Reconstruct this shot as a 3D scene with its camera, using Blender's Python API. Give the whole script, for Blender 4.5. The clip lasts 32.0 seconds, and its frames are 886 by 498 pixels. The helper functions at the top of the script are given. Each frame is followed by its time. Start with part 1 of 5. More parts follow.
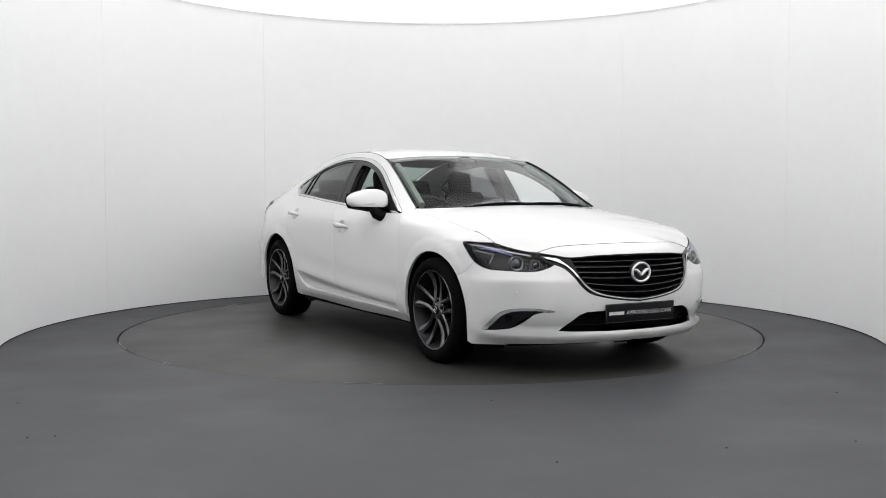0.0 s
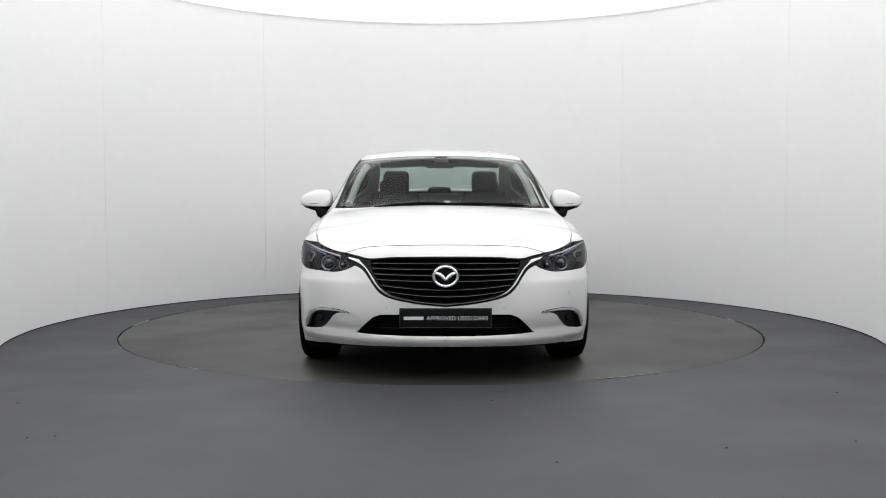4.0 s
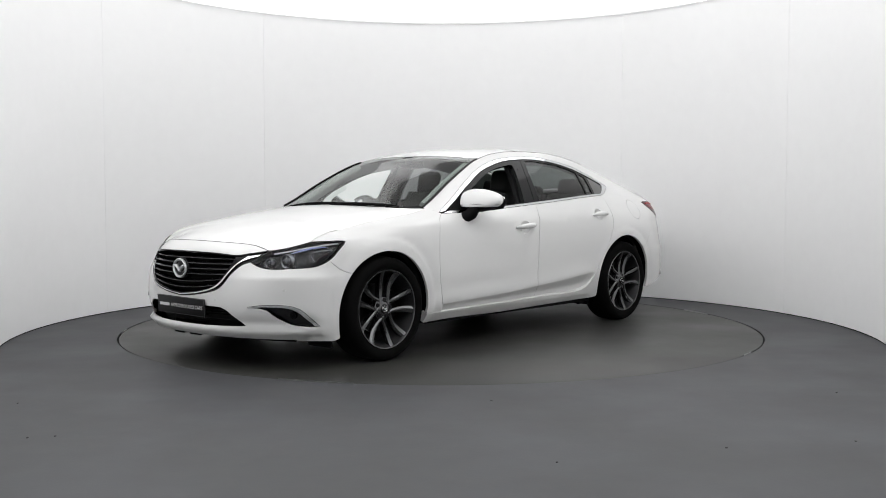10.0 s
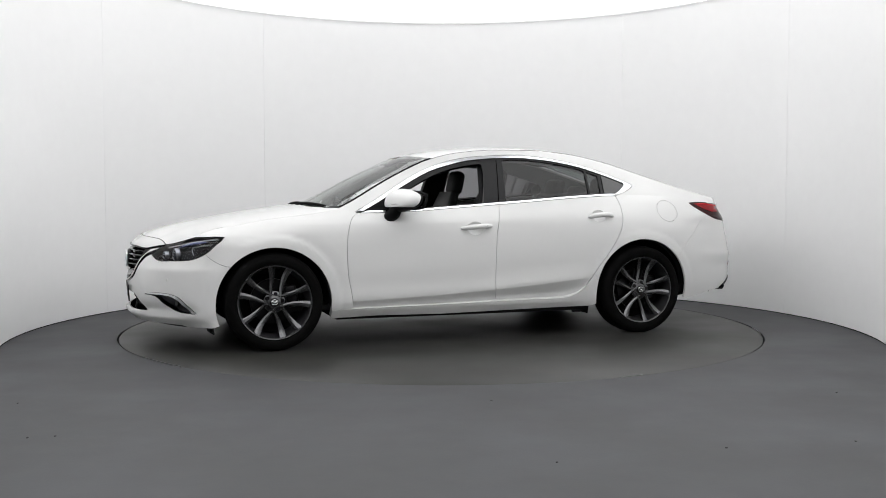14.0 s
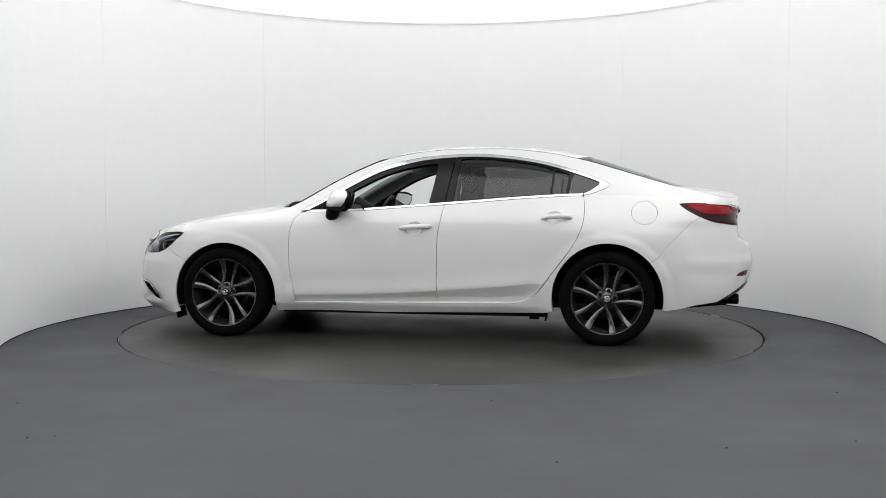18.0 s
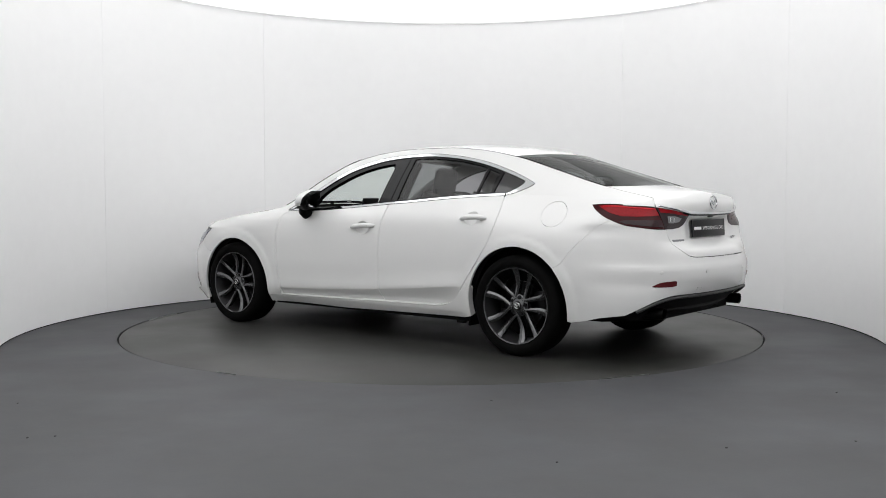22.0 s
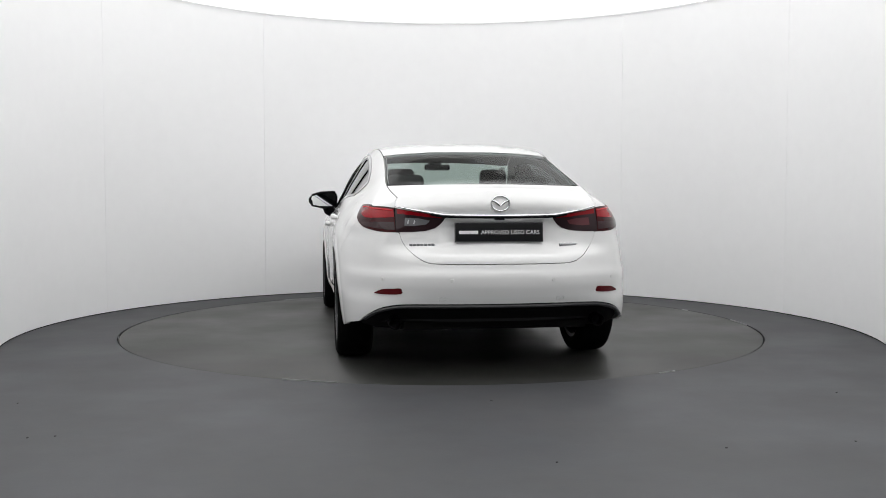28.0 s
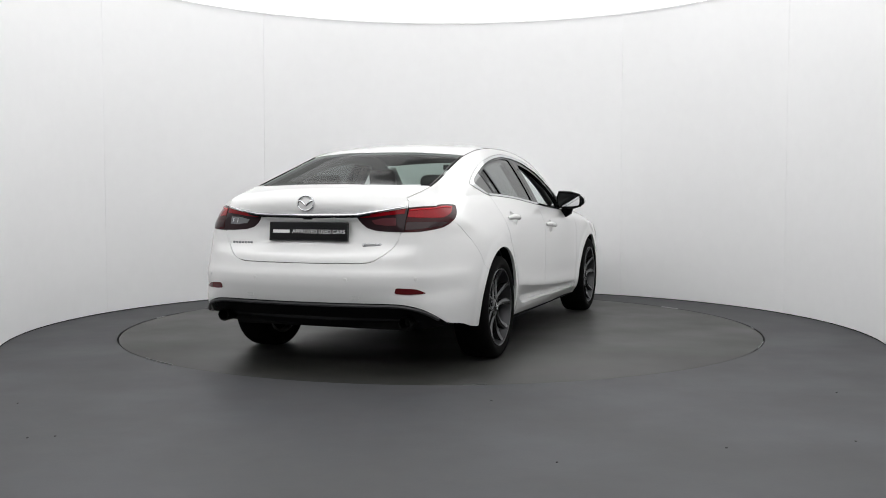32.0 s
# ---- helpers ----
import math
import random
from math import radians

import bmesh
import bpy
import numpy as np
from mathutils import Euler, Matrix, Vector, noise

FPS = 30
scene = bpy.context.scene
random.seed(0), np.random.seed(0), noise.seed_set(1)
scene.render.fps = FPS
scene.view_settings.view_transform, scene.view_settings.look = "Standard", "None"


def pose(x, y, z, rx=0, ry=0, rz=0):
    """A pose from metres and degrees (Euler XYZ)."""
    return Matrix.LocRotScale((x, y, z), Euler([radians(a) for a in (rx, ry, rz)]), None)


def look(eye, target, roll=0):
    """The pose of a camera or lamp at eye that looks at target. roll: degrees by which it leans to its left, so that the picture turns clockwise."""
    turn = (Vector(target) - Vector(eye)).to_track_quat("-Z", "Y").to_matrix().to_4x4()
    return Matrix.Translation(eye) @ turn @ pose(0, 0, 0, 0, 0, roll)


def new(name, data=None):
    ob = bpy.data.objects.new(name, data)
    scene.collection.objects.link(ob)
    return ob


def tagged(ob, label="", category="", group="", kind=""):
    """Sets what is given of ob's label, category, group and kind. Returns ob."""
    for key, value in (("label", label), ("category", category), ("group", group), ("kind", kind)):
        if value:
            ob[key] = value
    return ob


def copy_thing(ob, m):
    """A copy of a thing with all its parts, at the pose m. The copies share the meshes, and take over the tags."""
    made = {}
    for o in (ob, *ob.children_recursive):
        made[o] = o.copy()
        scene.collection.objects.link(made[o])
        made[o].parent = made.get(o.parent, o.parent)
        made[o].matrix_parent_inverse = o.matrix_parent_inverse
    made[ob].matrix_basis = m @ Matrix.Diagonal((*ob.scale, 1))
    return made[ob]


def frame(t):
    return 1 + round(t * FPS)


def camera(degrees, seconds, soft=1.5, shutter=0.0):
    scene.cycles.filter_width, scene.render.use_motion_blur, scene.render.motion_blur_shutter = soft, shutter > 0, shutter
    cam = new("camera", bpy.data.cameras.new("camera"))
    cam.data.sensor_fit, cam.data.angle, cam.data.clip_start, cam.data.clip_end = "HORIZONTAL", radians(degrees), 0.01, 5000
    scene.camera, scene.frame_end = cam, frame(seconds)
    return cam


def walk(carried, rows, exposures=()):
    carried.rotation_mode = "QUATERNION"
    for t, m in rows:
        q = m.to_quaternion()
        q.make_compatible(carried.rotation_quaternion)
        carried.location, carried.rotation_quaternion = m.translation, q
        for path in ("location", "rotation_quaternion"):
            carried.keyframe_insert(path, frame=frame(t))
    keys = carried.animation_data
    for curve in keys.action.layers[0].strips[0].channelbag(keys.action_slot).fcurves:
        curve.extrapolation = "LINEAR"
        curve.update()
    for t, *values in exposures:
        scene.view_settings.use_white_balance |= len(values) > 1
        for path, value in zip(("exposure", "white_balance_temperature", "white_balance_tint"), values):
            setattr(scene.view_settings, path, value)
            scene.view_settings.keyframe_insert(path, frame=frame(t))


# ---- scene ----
# ---- the camera stands still ----
cam = camera(49.0, 32.0, soft=0.95)
EYE = (0.0, -7.893, 1.059)
AIM = (0.00922, -2.90038, 0.78445)
walk(cam, [(0.0, look(EYE, AIM, 0.02)), (32.0, look(EYE, AIM, 0.02))])

# ---- light: a luminous stretched ceiling over the booth ----
world = bpy.data.worlds.new("world")
scene.world = world
world.use_nodes = True
world.node_tree.nodes["Background"].inputs[0].default_value = (0.95, 0.97, 1.0, 1)
world.node_tree.nodes["Background"].inputs[1].default_value = 0.15
scene.view_settings.exposure = 0.0
MIDDLE_GLOW, MIDDLE_R, CEILING_GLOW = 0.36, 1.95, 1.76
CEILING_R, CEILING_Z = 8.6, 3.6


# ---- materials ----
def nodes_of(name):
    m = bpy.data.materials.new(name)
    m.use_nodes = True
    t = m.node_tree
    return m, t, t.nodes["Principled BSDF"]


def plain(name, color, rough=0.5, metal=0.0, coat=0.0, spec=0.5, grain=0.0, scale=40.0, bump=0.0, spread=0.0, emit=0.0):
    """A surface with fine grain and a broad unevenness."""
    m, t, b = nodes_of(name)
    b.inputs["Base Color"].default_value = (*color, 1)
    b.inputs["Roughness"].default_value = rough
    b.inputs["Metallic"].default_value = metal
    b.inputs["Specular IOR Level"].default_value = spec
    b.inputs["Coat Weight"].default_value = coat
    b.inputs["Coat Roughness"].default_value = 0.04
    if emit:
        b.inputs["Emission Color"].default_value = (*color, 1)
        b.inputs["Emission Strength"].default_value = emit
    if grain or bump or spread:
        co = t.nodes.new("ShaderNodeTexCoord")
        fine = t.nodes.new("ShaderNodeTexNoise")
        fine.inputs["Scale"].default_value = scale
        fine.inputs["Detail"].default_value = 6
        broad = t.nodes.new("ShaderNodeTexNoise")
        broad.inputs["Scale"].default_value = scale / 14
        broad.inputs["Detail"].default_value = 3
        t.links.new(co.outputs["Object"], fine.inputs["Vector"])
        t.links.new(co.outputs["Object"], broad.inputs["Vector"])
        add = t.nodes.new("ShaderNodeMath")
        add.operation = "ADD"
        t.links.new(fine.outputs["Fac"], add.inputs[0])
        t.links.new(broad.outputs["Fac"], add.inputs[1])
        ramp = t.nodes.new("ShaderNodeMapRange")
        ramp.inputs["From Min"].default_value = 0.6
        ramp.inputs["From Max"].default_value = 1.4
        ramp.inputs["To Min"].default_value = 1 - grain
        ramp.inputs["To Max"].default_value = 1 + grain
        t.links.new(add.outputs[0], ramp.inputs["Value"])
        mul = t.nodes.new("ShaderNodeVectorMath")
        mul.operation = "SCALE"
        mul.inputs[0].default_value = color
        t.links.new(ramp.outputs[0], mul.inputs["Scale"])
        t.links.new(mul.outputs[0], b.inputs["Base Color"])
        if spread:
            r2 = t.nodes.new("ShaderNodeMapRange")
            r2.inputs["From Min"].default_value = 0.3
            r2.inputs["From Max"].default_value = 0.7
            r2.inputs["To Min"].default_value = max(0.02, rough - spread)
            r2.inputs["To Max"].default_value = rough + spread
            t.links.new(broad.outputs["Fac"], r2.inputs["Value"])
            t.links.new(r2.outputs[0], b.inputs["Roughness"])
        if bump:
            bp = t.nodes.new("ShaderNodeBump")
            bp.inputs["Strength"].default_value = bump
            bp.inputs["Distance"].default_value = 0.004
            t.links.new(fine.outputs["Fac"], bp.inputs["Height"])
            t.links.new(bp.outputs[0], b.inputs["Normal"])
    return m


def glass(name, tint, gloss=1.0, straight=0.045, steep=5.0):
    """Thin automotive glass: tinted see-through with mirror gloss by Fresnel."""
    m, t, b = nodes_of(name)
    t.nodes.remove(b)
    out = t.nodes["Material Output"]
    clear = t.nodes.new("ShaderNodeBsdfTransparent")
    clear.inputs[0].default_value = (*tint, 1)
    shine = t.nodes.new("ShaderNodeBsdfGlossy")
    shine.inputs["Roughness"].default_value = 0.01
    shine.inputs["Color"].default_value = (gloss, gloss, gloss, 1)
    lw = t.nodes.new("ShaderNodeLayerWeight")
    pw = t.nodes.new("ShaderNodeMath")
    pw.operation = "POWER"
    pw.inputs[1].default_value = steep
    t.links.new(lw.outputs["Facing"], pw.inputs[0])
    fres = t.nodes.new("ShaderNodeMath")
    fres.operation = "MULTIPLY_ADD"
    fres.inputs[1].default_value = 0.92
    fres.inputs[2].default_value = straight
    t.links.new(pw.outputs[0], fres.inputs[0])
    mix = t.nodes.new("ShaderNodeMixShader")
    t.links.new(fres.outputs[0], mix.inputs[0])
    t.links.new(clear.outputs[0], mix.inputs[1])
    t.links.new(shine.outputs[0], mix.inputs[2])
    t.links.new(mix.outputs[0], out.inputs["Surface"])
    return m


def floor_paint(name, color, shine, dull, duller):
    """Grey floor paint with scuffs, dust and dull patches."""
    m, t, b = nodes_of(name)
    co = t.nodes.new("ShaderNodeTexCoord")
    big = t.nodes.new("ShaderNodeTexNoise")
    big.inputs["Scale"].default_value = 1.3
    big.inputs["Detail"].default_value = 5
    fine = t.nodes.new("ShaderNodeTexNoise")
    fine.inputs["Scale"].default_value = 55
    fine.inputs["Detail"].default_value = 8
    streak = t.nodes.new("ShaderNodeTexNoise")
    streak.inputs["Scale"].default_value = 7
    streak.inputs["Detail"].default_value = 9
    streak.inputs["Roughness"].default_value = 0.65
    stretch = t.nodes.new("ShaderNodeMapping")
    stretch.inputs["Scale"].default_value = (0.9, 1.1, 1)
    for n in (big, fine):
        t.links.new(co.outputs["Object"], n.inputs["Vector"])
    t.links.new(co.outputs["Object"], stretch.inputs["Vector"])
    t.links.new(stretch.outputs[0], streak.inputs["Vector"])
    mix = t.nodes.new("ShaderNodeMix")
    mix.data_type = "RGBA"
    mix.inputs["A"].default_value = (*[c * k for c, k in zip(color, (0.66, 0.71, 0.84))], 1)
    mix.inputs["B"].default_value = (*[c * k for c, k in zip(color, (1.36, 1.33, 1.20))], 1)
    ad = t.nodes.new("ShaderNodeMath")
    ad.operation = "MULTIPLY_ADD"
    ad.inputs[1].default_value = 0.45
    t.links.new(streak.outputs["Fac"], ad.inputs[0])
    half = t.nodes.new("ShaderNodeMath")
    half.operation = "MULTIPLY"
    half.inputs[1].default_value = 0.55
    t.links.new(big.outputs["Fac"], half.inputs[0])
    t.links.new(half.outputs[0], ad.inputs[2])
    t.links.new(ad.outputs[0], mix.inputs["Factor"])
    t.links.new(mix.outputs["Result"], b.inputs["Base Color"])
    rr = t.nodes.new("ShaderNodeMapRange")
    rr.inputs["From Min"].default_value = 0.3
    rr.inputs["From Max"].default_value = 0.7
    rr.inputs["To Min"].default_value = dull
    rr.inputs["To Max"].default_value = duller
    t.links.new(big.outputs["Fac"], rr.inputs["Value"])
    t.links.new(rr.outputs[0], b.inputs["Roughness"])
    b.inputs["Specular IOR Level"].default_value = shine
    bp = t.nodes.new("ShaderNodeBump")
    bp.inputs["Strength"].default_value = 0.15
    bp.inputs["Distance"].default_value = 0.002
    t.links.new(fine.outputs["Fac"], bp.inputs["Height"])
    t.links.new(bp.outputs[0], b.inputs["Normal"])
    return m


M_WALL = plain("wall_laminate", (0.92, 0.92, 0.922), rough=0.45, grain=0.015, scale=9, spec=0.3)
M_JOINT = plain("joint_grey", (0.84, 0.84, 0.845), rough=0.7)
M_CEIL = plain("lit_membrane", (1.0, 1.0, 1.0), rough=0.8, emit=MIDDLE_GLOW)
M_CEIL_ROOM = plain("bright_lit_membrane", (1.0, 1.0, 1.0), rough=0.8, emit=CEILING_GLOW)
M_FLOOR = floor_paint("floor_grey", (0.0480, 0.0485, 0.0520), 0.33, 0.52, 0.66)
M_TABLE = floor_paint("table_grey", (0.0225, 0.0225, 0.0202), 0.45, 0.38, 0.52)
M_STEEL = plain("steel_strip", (0.55, 0.55, 0.55), rough=0.3, metal=1.0)
M_PAINT = plain("white_paint", (0.705, 0.705, 0.70), rough=0.35, coat=0.9, spec=0.3, grain=0.006, scale=900)
M_BLACK = plain("black_plastic", (0.006, 0.006, 0.0065), rough=0.6, spec=0.08, grain=0.15, scale=60, bump=0.03)
M_GLOSSBLK = plain("gloss_black", (0.005, 0.005, 0.006), rough=0.12, spec=0.2)
M_RUBBER = plain("rubber", (0.0035, 0.0035, 0.0035), rough=0.8, spec=0.05, grain=0.25, scale=120, bump=0.1)
M_CHROME = plain("chrome", (0.66, 0.67, 0.68), rough=0.07, metal=1.0)
M_SATIN = plain("satin_chrome", (0.62, 0.63, 0.64), rough=0.25, metal=1.0)
M_GUNCUT = plain("gunmetal_face", (0.120, 0.121, 0.125), rough=0.22, metal=0.9, grain=0.05, scale=160)
M_GLASS = glass("clear_glass", (0.84, 0.90, 0.87), 0.95, 0.014, 5.5)
M_PRIV = glass("privacy_glass", (0.29, 0.29, 0.30), 0.85, 0.04)
M_LENS = glass("lamp_lens", (0.88, 0.89, 0.92), 0.95, 0.016, 5.0)
M_TRIM = plain("trim_dark", (0.010, 0.010, 0.011), rough=0.65, spec=0.3, grain=0.15, scale=40, bump=0.03)
M_SEAT = plain("black_leather", (0.011, 0.011, 0.012), rough=0.5, spec=0.35, grain=0.12, scale=40, bump=0.04)
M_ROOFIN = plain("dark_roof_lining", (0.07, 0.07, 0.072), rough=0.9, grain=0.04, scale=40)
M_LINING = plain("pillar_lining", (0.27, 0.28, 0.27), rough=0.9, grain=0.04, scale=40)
M_RED = plain("red_lens", (0.22, 0.002, 0.006), rough=0.15, spec=0.18, grain=0.25, scale=90)
M_REDDARK = plain("dark_red_lens", (0.030, 0.002, 0.003), rough=0.15, spec=0.15)
M_SMOKE = plain("smoked_lens", (0.020, 0.010, 0.012), rough=0.15, spec=0.2)
M_LAMPIN = plain("lamp_inside", (0.009, 0.009, 0.010), rough=0.4, spec=0.25)
M_LETTER = plain("white_lettering", (0.75, 0.75, 0.75), rough=0.5)
M_PLATE = plain("plate_black", (0.008, 0.008, 0.009), rough=0.4, spec=0.15)
M_DISC = plain("brake_steel", (0.018, 0.018, 0.019), rough=0.3, metal=1.0, grain=0.15, scale=60)
M_UNDER = plain("underbody", (0.005, 0.005, 0.005), rough=0.9, spec=0.1)


# ---- mesh helpers ----
def mesh_of(name, verts, faces, normals=None, smooth=True, mats=None, idx=None):
    me = bpy.data.meshes.new(name)
    me.from_pydata([tuple(v) for v in verts], [], [tuple(int(i) for i in f) for f in faces])
    if smooth:
        me.polygons.foreach_set("use_smooth", [True] * len(me.polygons))
    if mats:
        for m in mats:
            me.materials.append(m)
    if idx is not None:
        me.polygons.foreach_set("material_index", idx)
    me.update()
    if normals is not None:
        me.normals_split_custom_set_from_vertices([tuple(n) for n in normals])
    return me


def under(name, me, parent, label=""):
    ob = new(name, me)
    ob.parent = parent
    return tagged(ob, label) if label else ob


def part(name, bm, material, parent, label="", smooth=35):
    """Links a bmesh as one mesh object under a thing or a part."""
    me = bpy.data.meshes.new(name)
    bm.normal_update()
    bm.to_mesh(me)
    bm.free()
    me.materials.append(material)
    if smooth:
        me.polygons.foreach_set("use_smooth", [True] * len(me.polygons))
        me.set_sharp_from_angle(angle=radians(smooth))
    return under(name, me, parent, label)


def box(bm, size, at=(0, 0, 0), rot=(0, 0, 0), bevel=0.0, seg=2):
    m = pose(*at, *rot) @ Matrix.Diagonal((*size, 1))
    got = bmesh.ops.create_cube(bm, size=1, matrix=m)
    if bevel:
        ed = list({e for v in got["verts"] for e in v.link_edges})
        bmesh.ops.bevel(bm, geom=ed, offset=bevel, segments=seg, affect="EDGES", profile=0.5)
    return bm


def rod(bm, a, b, r0, r1=None, seg=16):
    a, b = Vector(a), Vector(b)
    m = Matrix.Translation((a + b) / 2) @ (b - a).to_track_quat("Z", "Y").to_matrix().to_4x4()
    bmesh.ops.create_cone(bm, cap_ends=True, segments=seg, radius1=r0, radius2=r0 if r1 is None else r1, depth=(b - a).length, matrix=m)
    return bm


def lathe(bm, profile, seg=64, axis="Y", at=(0, 0, 0), a0=0.0, a1=360.0):
    """Turns (radius, along) points about an axis."""
    full = abs(a1 - a0) >= 359.9
    n = seg if full else seg + 1
    rings = []
    for k in range(n):
        a = radians(a0 + (a1 - a0) * k / seg)
        ring = []
        for r, h in profile:
            p = (r * math.cos(a), h, r * math.sin(a)) if axis == "Y" else (r * math.cos(a), r * math.sin(a), h)
            ring.append(bm.verts.new((p[0] + at[0], p[1] + at[1], p[2] + at[2])))
        rings.append(ring)
    for k in range(seg):
        A, B = rings[k], rings[(k + 1) % n]
        for i in range(len(profile) - 1):
            bm.faces.new((A[i], B[i], B[i + 1], A[i + 1]))
    return bm


def tube(bm, pts, r, seg=8, flat=1.0, closed=False):
    """A round or flattened bar along points; r may be a list."""
    pts = [Vector(p) for p in pts]
    n = len(pts)
    rings = []
    for i, p in enumerate(pts):
        a = pts[(i - 1) % n] if closed else pts[max(i - 1, 0)]
        b = pts[(i + 1) % n] if closed else pts[min(i + 1, n - 1)]
        d = (b - a).normalized()
        up = Vector((0, 0, 1)) if abs(d.z) < 0.9 else Vector((1, 0, 0))
        s = d.cross(up).normalized()
        u = s.cross(d)
        rr = r[i] if isinstance(r, (list, tuple)) else r
        rings.append([bm.verts.new(p + rr * (math.cos(2 * math.pi * k / seg) * s + flat * math.sin(2 * math.pi * k / seg) * u)) for k in range(seg)])
    for i in range(n if closed else n - 1):
        A, B = rings[i], rings[(i + 1) % n]
        for k in range(seg):
            bm.faces.new((A[k], A[(k + 1) % seg], B[(k + 1) % seg], B[k]))
    if not closed:
        bm.faces.new(rings[0][::-1])
        bm.faces.new(rings[-1])
    return bm


# ---- the booth ----
WALL_C, WALL_R, WALL_H, TABLE_R = (0.022, -0.274), 3.225, 2.947, 2.504


def ring_sheet(name, profile, a0, a1, seg, mat, at, label, smooth=True):
    bm = lathe(bmesh.new(), profile, seg, "Z", at, a0, a1)
    bmesh.ops.recalc_face_normals(bm, faces=bm.faces)
    me = bpy.data.meshes.new(name)
    bm.to_mesh(me)
    bm.free()
    me.materials.append(mat)
    if smooth:
        me.polygons.foreach_set("use_smooth", [True] * len(me.polygons))
        me.set_sharp_from_angle(angle=radians(40))
    return tagged(new(name, me), label, kind="structure")


def build_booth():
    # floor round the turntable and out to the surrounding room
    bm = bmesh.new()
    lathe(bm, [(TABLE_R + 0.006, -0.06), (TABLE_R + 0.006, 0.0), (3.4, 0.0), (16.0, 0.0)], 160, "Z")
    me = bpy.data.meshes.new("floor")
    bmesh.ops.recalc_face_normals(bm, faces=bm.faces)
    bm.to_mesh(me)
    bm.free()
    me.materials.append(M_FLOOR)
    floor = tagged(new("floor", me), "grey painted studio floor with faint scuffs and specks", kind="structure")
    # wall of curved white sheets, each joint a narrow groove
    wall = new("wall_booth")
    tagged(wall, "curved white booth wall of tall smooth sheets", kind="structure")
    edges = [-16.0, 19.05, 54.51, 90.48, 125.55, 159.99, 198.0]
    gap = 0.016
    for a0, a1 in zip(edges[:-1], edges[1:]):
        n = 26
        verts, faces = [], []
        prof = [(0, 0.008), (0, WALL_H), (0.03, WALL_H), (0.03, 0.008)]
        for k in range(n + 1):
            a = radians(a0 + gap + (a1 - a0 - 2 * gap) * k / n)
            for d, z in prof:
                verts.append((WALL_C[0] + (WALL_R + d) * math.cos(a), WALL_C[1] + (WALL_R + d) * math.sin(a), z))
        for k in range(n):
            for i in range(4):
                faces.append((4 * k + i, 4 * k + 4 + i, 4 * k + 4 + (i + 1) % 4, 4 * k + (i + 1) % 4))
        faces += [(0, 1, 2, 3), (4 * n + 3, 4 * n + 2, 4 * n + 1, 4 * n)]
        me = mesh_of("wall_sheet", verts, faces, mats=[M_WALL])
        me.set_sharp_from_angle(angle=radians(30))
        under("wall_sheet", me, wall)
    bm = lathe(bmesh.new(), [(WALL_R + 0.012, 0.0), (WALL_R + 0.012, WALL_H - 0.004), (WALL_R + 0.028, WALL_H - 0.004), (WALL_R + 0.028, 0.0)], 120, "Z", (*WALL_C, 0), -16.0, 198)
    bmesh.ops.recalc_face_normals(bm, faces=bm.faces)
    part("joint_backing", bm, M_JOINT, wall)
    ring_sheet("trim", [(WALL_R - 0.002, 0.001), (WALL_R - 0.002, 0.007), (WALL_R + 0.012, 0.007)], -16.0, 198, 120, M_BLACK, (*WALL_C, 0), "thin dark gap strip along the wall foot")
    ring_sheet("trim_top", [(WALL_R - 0.006, WALL_H - 0.006), (WALL_R - 0.006, WALL_H + 0.012), (WALL_R + 0.05, WALL_H + 0.012)], -16.0, 198, 120, M_JOINT, (*WALL_C, 0), "slim grey edge profile on the wall top")
    # unseen straight side walls from the curved wall forwards, added to bounce light inside
    for sgn, name in ((1, "wall_east"), (-1, "wall_west")):
        a = radians(-16.0 if sgn > 0 else 198)
        x0, y0 = WALL_C[0] + (WALL_R + 0.02) * math.cos(a), WALL_C[1] + (WALL_R + 0.02) * math.sin(a)
        bm = bmesh.new()
        x1, y1 = 3.42 * sgn, -6.6
        L = math.hypot(x1 - x0, y1 - y0)
        box(bm, (L, 0.06, WALL_H), ((x0 + x1) / 2, (y0 + y1) / 2, WALL_H / 2), (0, 0, math.degrees(math.atan2(y1 - y0, x1 - x0))))
        tagged(part(name, bm, M_WALL, None, smooth=0), "plain white straight side wall out of view, added to bounce light", kind="structure")
    bm = bmesh.new()
    box(bm, (18.6, 0.1, CEILING_Z - 0.02), (0, -12.5, CEILING_Z / 2 - 0.01))
    tagged(part("wall_south", bm, M_WALL, None, smooth=0), "plain pale wall that closes the studio", kind="structure")
    for sgn, name in ((1, "wall_southeast"), (-1, "wall_southwest")):
        bm = bmesh.new()
        box(bm, (0.1, 9.2, CEILING_Z - 0.02), (9.3 * sgn, -7.9, CEILING_Z / 2 - 0.01))
        tagged(part(name, bm, M_WALL, None, smooth=0), "plain pale side wall that closes the studio", kind="structure")
    # luminous ceiling
    for name, r0, r1, mat, label in (("ceiling_middle", 0.001, MIDDLE_R, M_CEIL, "dim white panel in the middle of the lit ceiling"), ("ceiling", MIDDLE_R + 0.004, CEILING_R, M_CEIL_ROOM, "bright luminous white ceiling over the booth"), ("ceiling_room", CEILING_R + 0.004, 15.5, M_WALL, "plain white ceiling of the studio")):
        bm = lathe(bmesh.new(), [(r0, CEILING_Z), (r1, CEILING_Z), (r1, CEILING_Z + 0.08), (r0, CEILING_Z + 0.08)], 96, "Z", (0, 0.1, 0))
        bmesh.ops.recalc_face_normals(bm, faces=bm.faces)
